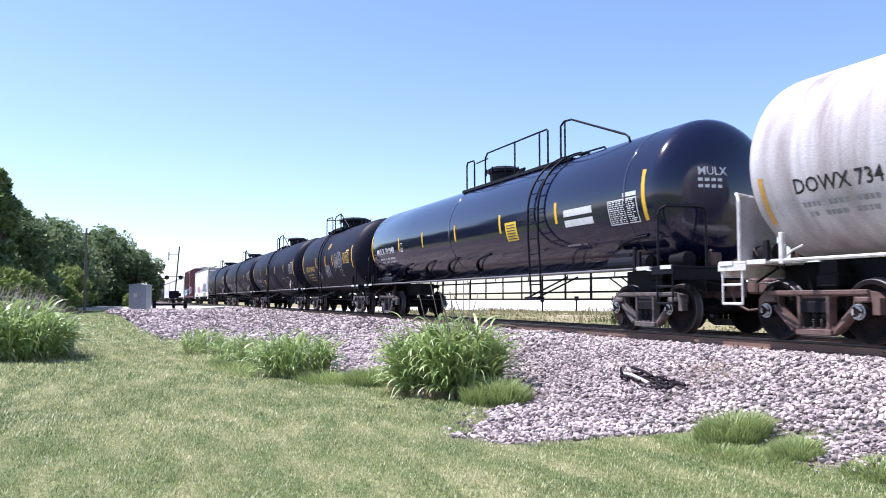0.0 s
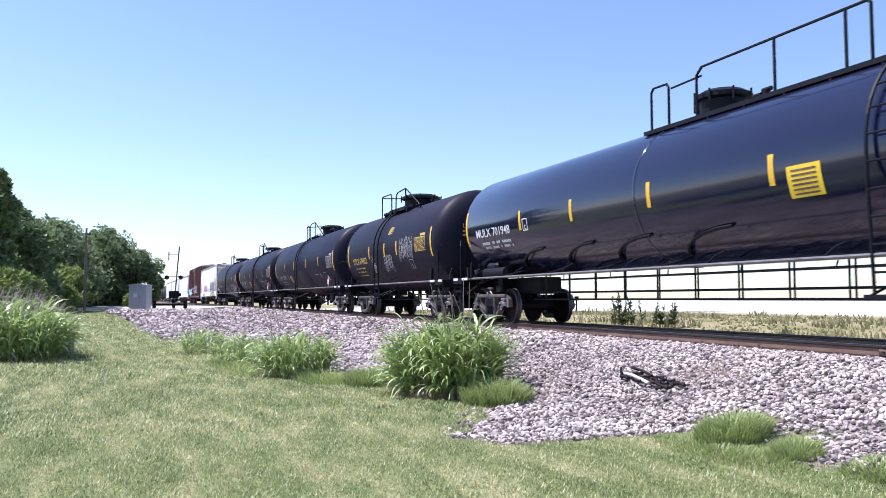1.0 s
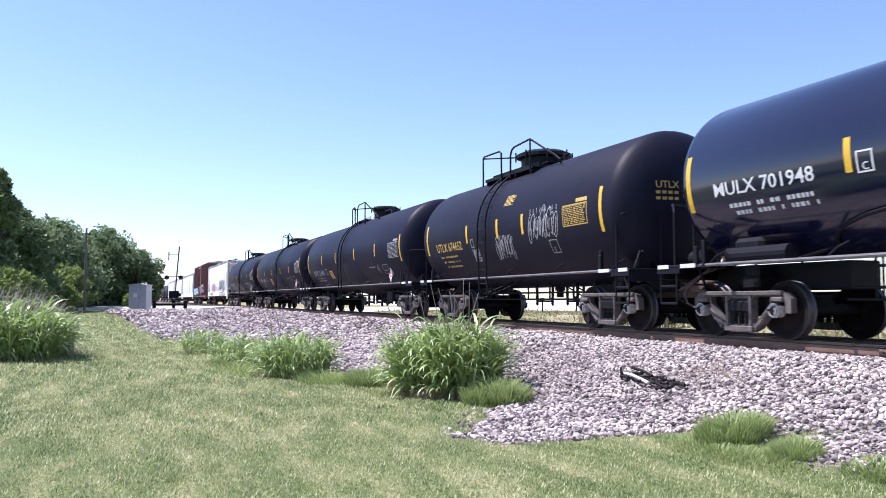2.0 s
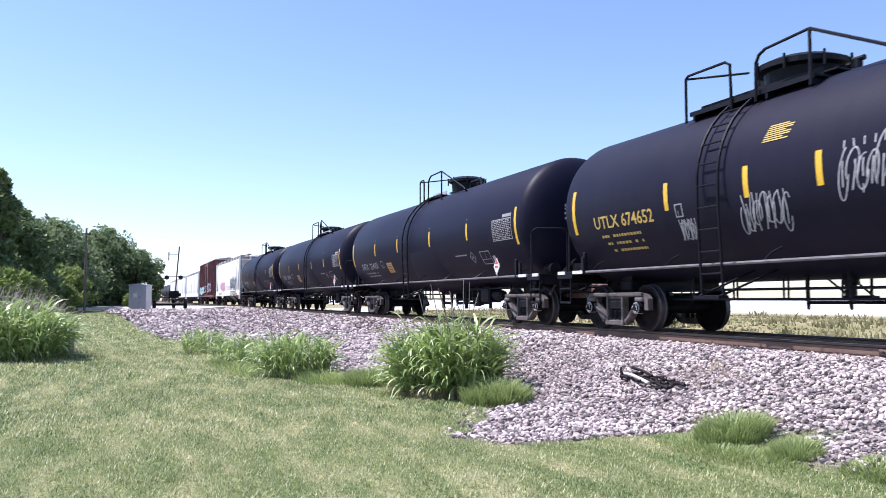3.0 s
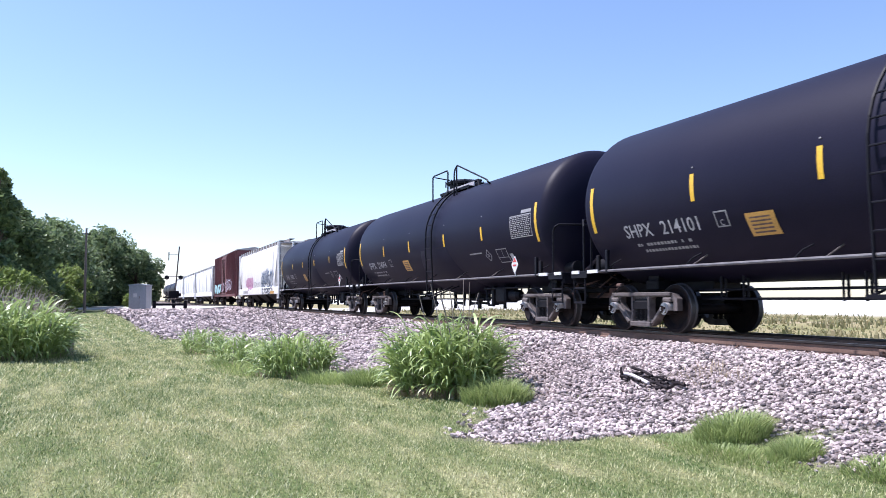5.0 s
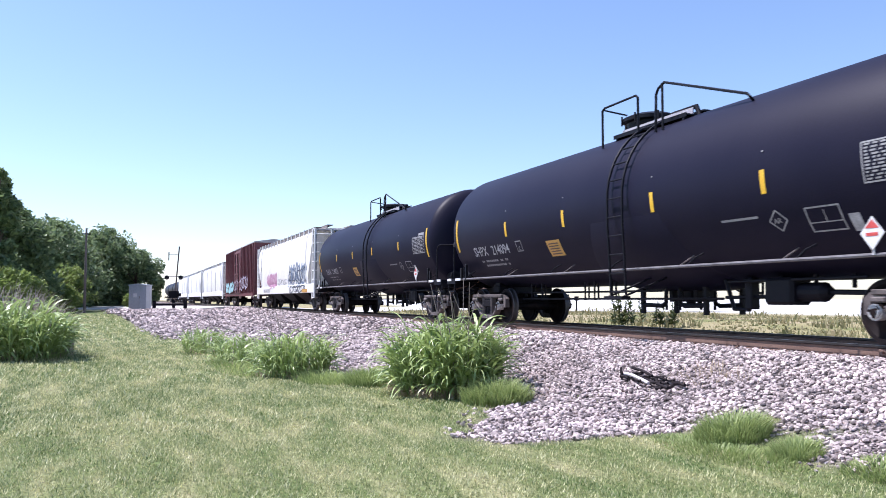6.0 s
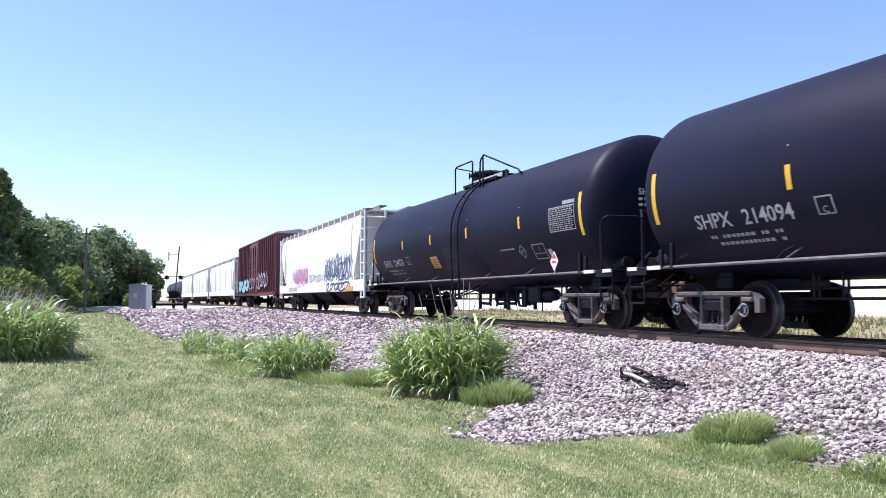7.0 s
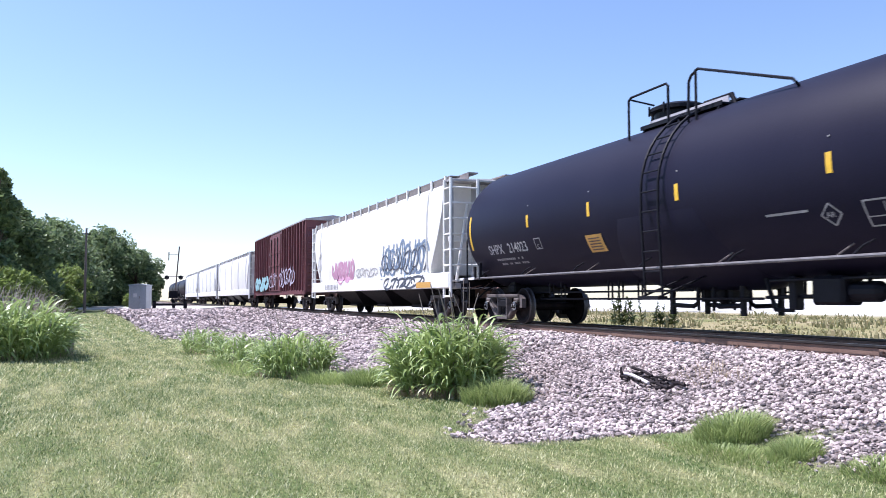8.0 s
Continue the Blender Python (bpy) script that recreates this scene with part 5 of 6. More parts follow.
REED = leaf_mat("broad green grass blade", (0.12, 0.20, 0.045), (0.58, 0.68, 0.28), 0.36, 0.25)
STRAW = leaf_mat("dry brown grass", (0.36, 0.27, 0.18), (0.64, 0.54, 0.38))
LOW = leaf_mat("short green grass", (0.115, 0.19, 0.045), (0.50, 0.57, 0.235), 0.5, 0.4)
MOWN = leaf_mat("mown lawn blade", (0.085, 0.145, 0.035), (0.74, 0.70, 0.38), 0.5, 0.35, 0.95, -0.42, (1.0, 3.2, 1), 0.85)
LEAF = leaf_mat("dark tree leaf", (0.032, 0.068, 0.034), (0.32, 0.41, 0.18), 0.5, 0.35)
LEAF_LIGHT = leaf_mat("yellow-green shrub leaf", (0.11, 0.17, 0.04), (0.36, 0.44, 0.13), 0.5, 0.4)
WEED = leaf_mat("dry field weed", (0.13, 0.16, 0.055), (0.46, 0.38, 0.22), 0.6, 0.45)
PLUME = leaf_mat("grey-brown seed plume", (0.24, 0.20, 0.18), (0.42, 0.36, 0.32))
BARK = mat("bark", (0.11, 0.085, 0.065), 0.9, dark=(0.05, 0.04, 0.03), scale=4, bump=0.5, stretch=(3, 3, 0.5))


def blades(rng, cx, cy, rx, ry, height, count, width, lean=0.8, steps=5, dome=True, droop=0.5, tiers=0.0):
    """Curved, tapering grass blades in an ellipse: (vertices, faces). tiers: the share that springs from stems above the ground."""
    vs, fs = [], []
    for _ in range(count):
        a, r = rng.uniform(0, 6.283), math.sqrt(rng.random())
        x, y = cx + rx * r * math.cos(a), cy + ry * r * math.sin(a)
        full = height * ((1.05 - 0.5 * r * r) if dome else 1)
        h = full * rng.uniform(0.55, 1.05)
        z0 = ground_z(x, y) - 0.02
        out = a + rng.uniform(-1.3, 1.3)
        reach = h * lean * rng.uniform(0.15, 0.75)
        if rng.random() < tiers:
            up = rng.uniform(0.05, 0.72)
            z0 += full * up
            h = full * rng.uniform(0.22, 0.36)
            reach = height * rng.uniform(0.12, 0.34)
        w = width * rng.uniform(0.6, 1.2)
        px, py = -math.sin(out + rng.uniform(-0.9, 0.9)) * w / 2, math.cos(out + rng.uniform(-0.9, 0.9)) * w / 2
        bend = droop * rng.uniform(0.5, 1.0)
        k0 = len(vs)
        for i in range(steps + 1):
            t = i / steps
            d = reach * t ** 1.5
            z = h * (t - bend * t ** 3.0)
            ww = 1.0 - t ** 2.5 if i < steps else 0.04
            bx, by = x + math.cos(out) * d, y + math.sin(out) * d
            vs += [(bx + px * ww, by + py * ww, z0 + z), (bx - px * ww, by - py * ww, z0 + z)]
            if i:
                q = k0 + 2 * i
                fs.append((q - 2, q - 1, q + 1, q))
    return vs, fs


def grass_clump(name, label, cx, cy, rx, ry, height, count, width, material, seed, dead=0, lean=0.8, tiers=0.0):
    rng = random.Random(seed)
    base = empty(name, label, "tall grass" if height > 0.7 else "grass tuft", "grass clumps on the bank")
    vs, fs = blades(rng, cx, cy, rx, ry, height, count, width, lean, 5, True, 0.75 if tiers else 0.5, tiers)
    mesh_part("foliage", vs, fs, material, base)
    if dead:
        vs, fs = blades(rng, cx, cy, rx, ry, height * 0.45, dead, width * 0.8, 1.4, 5, True, 0.8)
        mesh_part("dead_foliage", vs, fs, STRAW, base, "dry brown lower blades")
    return base


def reed_clump(label, cx, cy, rx, ry, height, stems, leaf, material, seed, dead=0, bare=0):
    """Johnson-grass like clump: upright stems with long arching leaves, a brown skirt of dead blades and a few bare stalks."""
    rng = random.Random(seed)
    base = empty("grass_clump", label, "tall grass", "grass clumps on the bank")
    vs, fs = [], []

    def ribbon(p, out, length, rise, width, steps=7):
        """An arching leaf from p towards the heading out."""
        across = out + math.pi / 2 + rng.uniform(-0.5, 0.5)
        tilt = rng.uniform(-0.45, 0.45)
        ax, ay, az = math.cos(across) * math.cos(tilt), math.sin(across) * math.cos(tilt), math.sin(tilt)
        x, y, z = p
        k0, step, a = len(vs), length / steps, rise
        bend = rng.uniform(1.5, 2.6) / steps
        for i in range(steps + 1):
            t = i / steps
            w = width / 2 * (0.55 + 0.9 * t if t < 0.35 else 0.87 * (1 - (t - 0.35) / 0.65) ** 0.8 + 0.02)
            vs.extend([(x + ax * w, y + ay * w, z + az * w), (x - ax * w, y - ay * w, z - az * w)])
            if i:
                q = k0 + 2 * i
                fs.append((q - 2, q - 1, q + 1, q))
            x, y, z = x + math.cos(out) * math.cos(a) * step, y + math.sin(out) * math.cos(a) * step, z + math.sin(a) * step
            a -= bend * (0.5 + t)
    tips = []
    for _ in range(stems):
        a, r = rng.uniform(0, 6.283), math.sqrt(rng.random())
        x, y = cx + rx * r * math.cos(a) * 0.82, cy + ry * r * math.sin(a) * 0.82
        z0 = ground_z(x, y)
        h = height * rng.uniform(0.62, 1.0) * (1 - 0.32 * r * r)
        lx, ly = math.cos(a) * r * 0.24 * h + rng.gauss(0, 0.05), math.sin(a) * r * 0.24 * h + rng.gauss(0, 0.05)
        turn = rng.uniform(0, 6.283)
        n = max(4, round(h / (leaf * 0.24)))
        for k in range(n):
            t = (k + rng.random()) / n
            out = turn + k * math.pi + rng.uniform(-0.7, 0.7)
            if r > 0.55 and rng.random() < 0.6:
                out = a + rng.uniform(-1.0, 1.0)
            ribbon((x + lx * t, y + ly * t, z0 + h * t * 0.86), out, leaf * rng.uniform(0.65, 1.15), rng.uniform(0.45, 1.3), 0.098 * leaf * rng.uniform(0.75, 1.2))
        tips.append((x, y, z0, lx, ly, h))
    mesh_part("foliage", vs, fs, material, base)
    bm = bmesh.new()
    for x, y, z0, lx, ly, h in tips:
        rod(bm, (x, y, z0 - 0.03), (x + lx, y + ly, z0 + h * 0.9), 0.009, 4)
    tagged(part("stem", bm, material, base), kind="stuff")
    if dead:
        v, f = blades(rng, cx, cy, rx * 0.92, ry * 0.92, height * 0.36, dead, 0.04, 1.5, 5, True, 0.85)
        mesh_part("dead_foliage", v, f, STRAW, base, "dry brown lower blades")
    for _ in range(bare):
        x, y = cx + rng.uniform(-0.45, 0.6) * rx, cy + rng.uniform(-0.5, 0.6) * ry
        z0, h = ground_z(x, y), height * rng.uniform(1.15, 1.38)
        lean = rng.uniform(-0.35, 0.35), rng.uniform(-0.35, 0.35)
        part("dry_stalk", pipe(bmesh.new(), [(x, y, z0), (x + lean[0] * 0.4, y + lean[1] * 0.4, z0 + h * 0.6), (x + lean[0], y + lean[1], z0 + h)], 0.007, 5), PLUME, base, "thin grey dry stalk")
    return base


reed_clump("big clump of broad-bladed tall green grass on the bank", -12.25, -5.5, 1.05, 0.95, 1.36, 230, 0.62, REED, 1, 900, 10)
reed_clump("medium clump of bright green grass by the gravel", -16.5, -7.15, 1.15, 0.85, 0.95, 150, 0.52, REED, 4, 130, 3)
reed_clump("straggling green grass along the ballast toe", -20.2, -7.75, 1.6, 0.7, 0.72, 80, 0.48, REED, 5, 60)
reed_clump("straggling green grass along the ballast toe", -24.6, -8.2, 1.7, 0.7, 0.75, 70, 0.5, REED, 6, 60)
reed_clump("tall stand of bright green reed grass with plumes", -22.2, -13.4, 2.4, 2.0, 1.55, 480, 0.72, REED, 11, 200)
grass_clump("grass_clump", "grey-brown seed heads of reed grass", -24.6, -13.6, 2.6, 1.9, 2.7, 1600, 0.03, PLUME, 12, 0, 0.4)
grass_clump("grass_clump", "low green grass mound beside the tall clump", -10.75, -5.3, 0.55, 0.5, 0.56, 2800, 0.013, LOW, 2, 0, 0.9)
grass_clump("grass_clump", "low green grass mound at the gravel edge", -13.9, -6.25, 0.6, 0.5, 0.52, 1700, 0.016, LOW, 3, 60, 1.0)
grass_clump("grass_clump", "low weedy grass below the ballast", -19.0, -8.1, 2.6, 0.5, 0.24, 1100, 0.02, LOW, 7, 80, 1.0)
grass_clump("grass_clump", "low weedy grass below the ballast", -15.2, -6.9, 1.2, 0.5, 0.32, 1500, 0.016, LOW, 17, 60, 1.0)
grass_clump("grass_clump", "rounded green grass tuft in the gravel", -6.72, -4.5, 0.36, 0.38, 0.44, 2000, 0.011, LOW, 8, 160, 1.0)
grass_clump("grass_clump", "small green grass tuft in the gravel", -5.78, -4.6, 0.24, 0.26, 0.29, 900, 0.010, LOW, 9, 120, 1.0)
grass_clump("grass_clump", "low rough grass along the gravel edge", -6.35, -4.95, 1.0, 0.38, 0.15, 2600, 0.010, LOW, 18, 160, 1.2)
grass_clump("grass_clump", "small green grass tuft at the lawn edge", -4.9, -4.55, 0.34, 0.3, 0.2, 900, 0.011, LOW, 10, 60, 1.3)


def weed_stalks(cx, cy, seed, stalks=13, height=1.5):
    """Upright weed stems with small dark leaves all the way up."""
    rng = random.Random(seed)
    base = empty("weed_clump", "dark leafy weed stalks beyond the rails", "weeds", "weeds on the far verge")
    z0 = ground_z(cx, cy) - 0.02
    vs, fs = [], []
    for _ in range(stalks):
        a, h = rng.uniform(0, 6.28), height * rng.uniform(0.55, 1.05)
        p, q = Vector((cx + rng.gauss(0, 0.22), cy + rng.gauss(0, 0.3), z0)), Vector((math.cos(a) * 0.25 * h, math.sin(a) * 0.25 * h, h))
        bm = bmesh.new()
        rod(bm, p, p + q, 0.012, 5)
        part("stem", bm, WEED_LEAF, base)
        for k in range(34):
            t = rng.uniform(0.12, 1.0)
            c, d, s = p + q * t, rng.uniform(0, 6.28), 0.27 * (1.15 - 0.7 * t) * rng.uniform(0.6, 1.2)
            o, w = Vector((math.cos(d), math.sin(d), rng.uniform(0.1, 0.9))) * s, Vector((-math.sin(d), math.cos(d), 0)) * s * 0.26
            i = len(vs)
            vs += [c, c + o * 0.5 + w, c + o, c + o * 0.5 - w]
            fs.append((i, i + 1, i + 2, i + 3))
    mesh_part("leaves", vs, fs, WEED_LEAF, base)


WEED_LEAF = leaf_mat("dark weed leaf", (0.05, 0.07, 0.03), (0.14, 0.17, 0.07), 0.6, 0.3)
weed_stalks(-27.8, 8.7, 13)
weed_stalks(-27.2, 10.3, 14, 10, 1.35)
# thin weed stalks growing beside the tall clump
grass_clump("weed_clump", "thin dry weed stalks behind the tall grass", -13.6, -4.4, 0.9, 0.4, 1.75, 40, 0.018, PLUME, 15, 0, 0.3)
grass_clump("weed_clump", "dry brown weeds on the ballast slope", -8.9, -3.0, 0.7, 0.5, 0.32, 160, 0.008, STRAW, 16, 0, 1.0)


def driftwood():
    """A charred, silvered branch with broken twigs, lying on the stones."""
    base = empty("dead_branch", "charred and silvered dead branch lying on the ballast", "branch")
    pale = mat("silvered wood", (0.60, 0.55, 0.55), 0.85, dark=(0.28, 0.24, 0.24), scale=8, amount=0.5)
    dark = mat("charred wood", (0.018, 0.014, 0.016), 0.9, dark=(0.06, 0.05, 0.05), scale=9, amount=0.5, spec=0.1)

    def at(t, dy, up):
        x, y = -10.25 + 1.3 * t, -3.45 - 0.14 * t + dy
        return x, y, ground_z(x, y) + 0.03 + up * 0.38
    part("stick", pipe(bmesh.new(), [at(0.10, -0.02, 0.20), at(0.30, -0.03, 0.20), at(0.48, -0.04, 0.14), at(0.66, -0.05, 0.08)], 0.026, 8), pale, base, "silver grey stick")
    part("log", pipe(bmesh.new(), [at(0.02, 0.04, 0.16), at(0.22, 0.05, 0.12), at(0.5, 0.03, 0.09), at(0.78, 0.0, 0.07), at(1.0, -0.02, 0.05)], 0.02, 8), dark, base, "charred branch")
    part("log", pipe(bmesh.new(), [at(0.06, 0.16, 0.24), at(0.3, 0.14, 0.25), at(0.55, 0.10, 0.17)], 0.02, 8), dark, base, "charred branch")
    part("twig", pipe(bmesh.new(), [at(0.05, -0.04, 0.0), at(0.03, -0.03, 0.2), at(-0.02, 0.0, 0.34)], 0.02, 6), dark, base, "dark charred twig")
    rng = random.Random(5)
    for k in range(26):
        t, dy = rng.uniform(-0.05, 0.95), rng.uniform(-0.12, 0.14)
        p = at(t, dy, rng.uniform(0.02, 0.12))
        q = at(t + rng.uniform(0.06, 0.24), dy + rng.uniform(-0.12, 0.12), rng.uniform(0.02, 0.14))
        mid = tuple((a + b) / 2 + rng.uniform(-0.03, 0.03) for a, b in zip(p, q))
        part("twig", pipe(bmesh.new(), [p, mid, q], rng.uniform(0.010, 0.022), 6), dark, base, "dark charred twig")


driftwood()


def lawn():
    """Mown grass: many short blades, thinning out with distance."""
    rng = np.random.default_rng(4)
    vs, fs = [], []
    for x0, x1, y0, y1, count, h, w in ((-9.5, -3.4, -13.0, -3.5, 130000, 0.036, 0.013), (-16, -9.5, -15.0, -4.0, 80000, 0.045, 0.02), (-30, -16, -19.0, -6.0, 45000, 0.06, 0.032), (-58, -30, -26, -8.0, 20000, 0.08, 0.07)):
        X, Y = rng.uniform(x0, x1, count), rng.uniform(y0, y1, count)
        A, L, H = rng.uniform(0, 6.283, count), rng.uniform(0.2, 1.3, count), h * rng.uniform(0.4, 1.2, count)
        for x, y, a, ln, hh in zip(X, Y, A, L, H):
            if gravel_at(x, y) > 0.5 and (x * 7919 + y * 104729) % 1 > 0.06:
                continue
            z = ground_z(x, y) - 0.008
            c, s = math.cos(a), math.sin(a)
            k = len(vs)
            vs += [(x - s * w / 2, y + c * w / 2, z), (x + s * w / 2, y - c * w / 2, z), (x + c * hh * ln, y + s * hh * ln, z + hh)]
            fs.append((k, k + 1, k + 2))
    ob = mesh_part("grass", vs, fs, MOWN)
    return tagged(ob, "short mown lawn grass with straw-coloured patches", "grass", kind="stuff")


lawn()


def field_weeds():
    """Rough dry growth on the far side of the track."""
    rng = random.Random(6)
    vs, fs = [], []
    for _ in range(5500):
        x, y = rng.uniform(-75, 8), 4.5 + rng.random() ** 1.4 * 26
        h = rng.uniform(0.12, 0.45) * (1.8 if noise.noise(Vector((x * 0.2, y * 0.3, 0))) > 0.2 else 0.7)
        v, f = blades(rng, x, y, 0.4, 0.4, h, 5, 0.09, 1.0, 2)
        k = len(vs)
        vs += v
        fs += [tuple(i + k for i in q) for q in f]
    return tagged(mesh_part("field_grass", vs, fs, WEED), "dry tan and green weeds on the far verge", "grass", kind="stuff")


field_weeds()


def tree(x, y, height, spread, seed, material, label, leaves=5200, size=0.3, low=0.12, name="tree"):
    """Trunk, limbs and a ragged crown of single leaves in clumps."""
    rng = random.Random(seed)
    z0 = ground_z(x, y)
    base = empty(name, label, "tree" if height > 4 else "shrub", "trees beyond the road" if height > 4 else "shrubs below the trees")
    bm = bmesh.new()
    m = Matrix.Translation((x, y, z0 + height * 0.3))
    bmesh.ops.create_cone(bm, cap_ends=True, segments=9, radius1=height * 0.028, radius2=height * 0.014, depth=height * 0.62, matrix=m)
    centres = []
    for k in range(40):
        a, t = rng.uniform(0, 6.283), rng.random()
        zc = height * (low + (0.92 - low) * t)
        r = spread * math.sqrt(max(0.05, 1 - (abs(t - 0.42) / 0.62) ** 2)) * rng.uniform(0.35, 1.0)
        c = Vector((x + r * math.cos(a), y + r * math.sin(a), z0 + zc))
        centres.append((c, spread * rng.uniform(0.24, 0.46)))
        rod(bm, (x, y, z0 + max(height * 0.12, zc * 0.6)), c, height * 0.007, 5)
    for k in range(4):
        c = Vector((x + rng.uniform(-0.45, 0.45) * spread, y + rng.uniform(-0.45, 0.45) * spread, z0 + height * rng.uniform(0.86, 0.97)))
        centres.append((c, spread * 0.17))
        rod(bm, (x, y, z0 + height * 0.5), c, height * 0.005, 5)
    part("trunk", bm, BARK, base)
    vs, fs = [], []
    for k in range(leaves):
        c, r = centres[rng.randrange(len(centres))]
        d = Vector((rng.gauss(0, 1), rng.gauss(0, 1), rng.gauss(0, 0.8)))
        p = c + d.normalized() * r * rng.random() ** 0.5
        s = size * rng.uniform(0.5, 1.2)
        q = Euler((rng.uniform(-1.0, 1.0), rng.uniform(-1.0, 1.0), rng.uniform(0, 6.28))).to_matrix()
        i = len(vs)
        vs += [p + q @ Vector(v) * s for v in ((-0.5, 0, 0), (0, -0.24, 0.05), (0.5, 0, -0.1), (0, 0.24, 0.05))]
        fs.append((i, i + 1, i + 2, i + 3))
    mesh_part("crown", vs, fs, material, base)
    return base


def at_view(px, depth):
    """The ground place that lies px to the right of the view's middle line at that depth (both in metres)."""
    f, r = Vector((-math.cos(YAW), math.sin(YAW), 0)), Vector((math.sin(YAW), math.cos(YAW), 0))
    p = Vector((0, -10.4, 0)) + f * depth + r * px
    return p.x, p.y


for k, (side, depth, height, spread, mt, label) in enumerate((
        (-28.9, 47, 10.5, 2.8, LEAF, "tall dark green deciduous tree at the wood's edge"),
        (-26.8, 47.5, 9.0, 1.45, LEAF, "tall dark green deciduous tree at the wood's edge"),
        (-30.9, 56, 7.4, 3.5, LEAF, "dark green deciduous tree in the wood"),
        (-33.4, 66, 7.6, 3.8, LEAF, "dark green deciduous tree in the wood"),
        (-36.0, 74, 7.7, 4.0, LEAF, "dark green deciduous tree in the wood"),
        (-37.4, 82, 7.9, 4.0, LEAF, "dark leafy tree beside a utility pole"),
        (-34.8, 82, 8.0, 3.7, LEAF, "spreading dark tree at the end of the wood"),
        (-31.9, 83, 6.2, 2.5, LEAF, "lower spreading dark tree at the end of the wood"),
        (-40.5, 84, 8.4, 3.6, LEAF, "dark green deciduous tree in the wood"),
        (-44.0, 80, 8.4, 3.8, LEAF, "dark green deciduous tree deep in the wood"))):
    x, y = at_view(side, depth)
    tree(x, y, height, spread, 20 + k, mt, label, 13000, 0.5, 0.05)
for k, (side, depth, height, spread, label) in enumerate((
        (-24.6, 45, 3.0, 1.5, "yellow-green shrub below the trees"),
        (-25.6, 49, 2.4, 1.6, "yellow-green shrub below the trees"),
        (-29.2, 62, 3.6, 1.8, "yellow-green shrub below the trees"),
        (-28.4, 60, 2.0, 1.3, "low yellow-green shrub by the road"),
        (-30.3, 78, 1.6, 0.9, "small light green bush behind the metal cabinet"))):
    x, y = at_view(side, depth)
    tree(x, y, height, spread, 40 + k, LEAF_LIGHT, label, 4000, 0.28, 0.1, "shrub")


# ---- road crossing and its fixtures ----
ASPHALT = mat("sun-bleached concrete road", (0.60, 0.57, 0.53), 0.85, dark=(0.45, 0.42, 0.39), scale=0.6, grain=30, bump=0.1)
GALV = mat("galvanised steel sheet", (0.46, 0.49, 0.54), 0.45, metal=0.35, dark=(0.36, 0.39, 0.43), scale=2.5, amount=0.6, stretch=(1, 1, 0.4))
POLE_WOOD = mat("grey pole timber", (0.16, 0.13, 0.12), 0.85, dark=(0.09, 0.07, 0.06), scale=5, stretch=(4, 4, 0.3), bump=0.3)
ALU = mat("aluminium mast", (0.34, 0.33, 0.34), 0.5, metal=0.5, dark=(0.22, 0.2, 0.2), scale=4)


def road():
    d, n = Vector((0.368, 0.930, 0)), Vector((-0.930, 0.368, 0))
    p0 = Vector((-77.6, -8.9, 0))
    bm = bmesh.new()
    rows = []
    for k in range(-40, 25):
        c = p0 + d * k * 2.5
        row = []
        for w, up in ((-1.0, 0.06), (7.5, 0.28)):
            p = c + n * w
            row.append(bm.verts.new((p.x, p.y, (-0.30 if p.y < 3 else ground_z(p.x, p.y)) + (up if abs(p.y) > 2.6 else 0.27))))
        for w in (7.5, -1.0):
            p = c + n * w
            row.append(bm.verts.new((p.x, p.y, ground_z(p.x, p.y) - 0.15)))
        rows.append(row)
    for a, b in zip(rows[:-1], rows[1:]):
        for i in range(4):
            bm.faces.new([a[i], a[(i + 1) % 4], b[(i + 1) % 4], b[i]])
    bmesh.ops.recalc_face_normals(bm, faces=bm.faces[:])
    return tagged(part("road", bm, ASPHALT), "pale sun-bleached road crossing the track", "road", kind="structure")


road()


def cabinet():
    x, y = at_view(-27.4, 72.5)
    z = ground_z(x, y)
    base = empty("signal_cabinet", "grey galvanised signal cabinet standing beside the road crossing", "cabinet")
    base.matrix_basis = pose(x, y, z, 0, 0, -21)
    bm = bmesh.new()
    box(bm, -0.7, 0.7, -0.78, 0.78, 0.12, 2.22, 0.02)
    for k in range(5):
        box(bm, 0.7, 0.72, -0.76 + 0.37 * k, -0.72 + 0.37 * k, 0.15, 2.2)
    part("body", bm, GALV, base)
    bm = bmesh.new()
    car_side_box(bm, -0.78, 0.78, [(-0.83, 2.22), (0.83, 2.22), (0.83, 2.28), (0, 2.38), (-0.83, 2.28)])
    part("roof", bm, GALV, base)
    bm = bmesh.new()
    box(bm, 0.7, 0.735, -0.62, 0.3, 0.25, 2.1, 0.01)
    door = part("door", bm, GALV, base)
    bm = bmesh.new()
    box(bm, 0.735, 0.78, 0.16, 0.24, 1.05, 1.25)
    part("door_handle", bm, ALU, door)
    bm = bmesh.new()
    box(bm, 0.73, 0.74, -0.35, -0.05, 1.15, 1.5)
    part("notice", bm, STENCIL, base)
    bm = bmesh.new()
    box(bm, -0.75, 0.75, -0.84, 0.84, -0.2, 0.12)
    part("plinth", bm, ASPHALT, base)


cabinet()


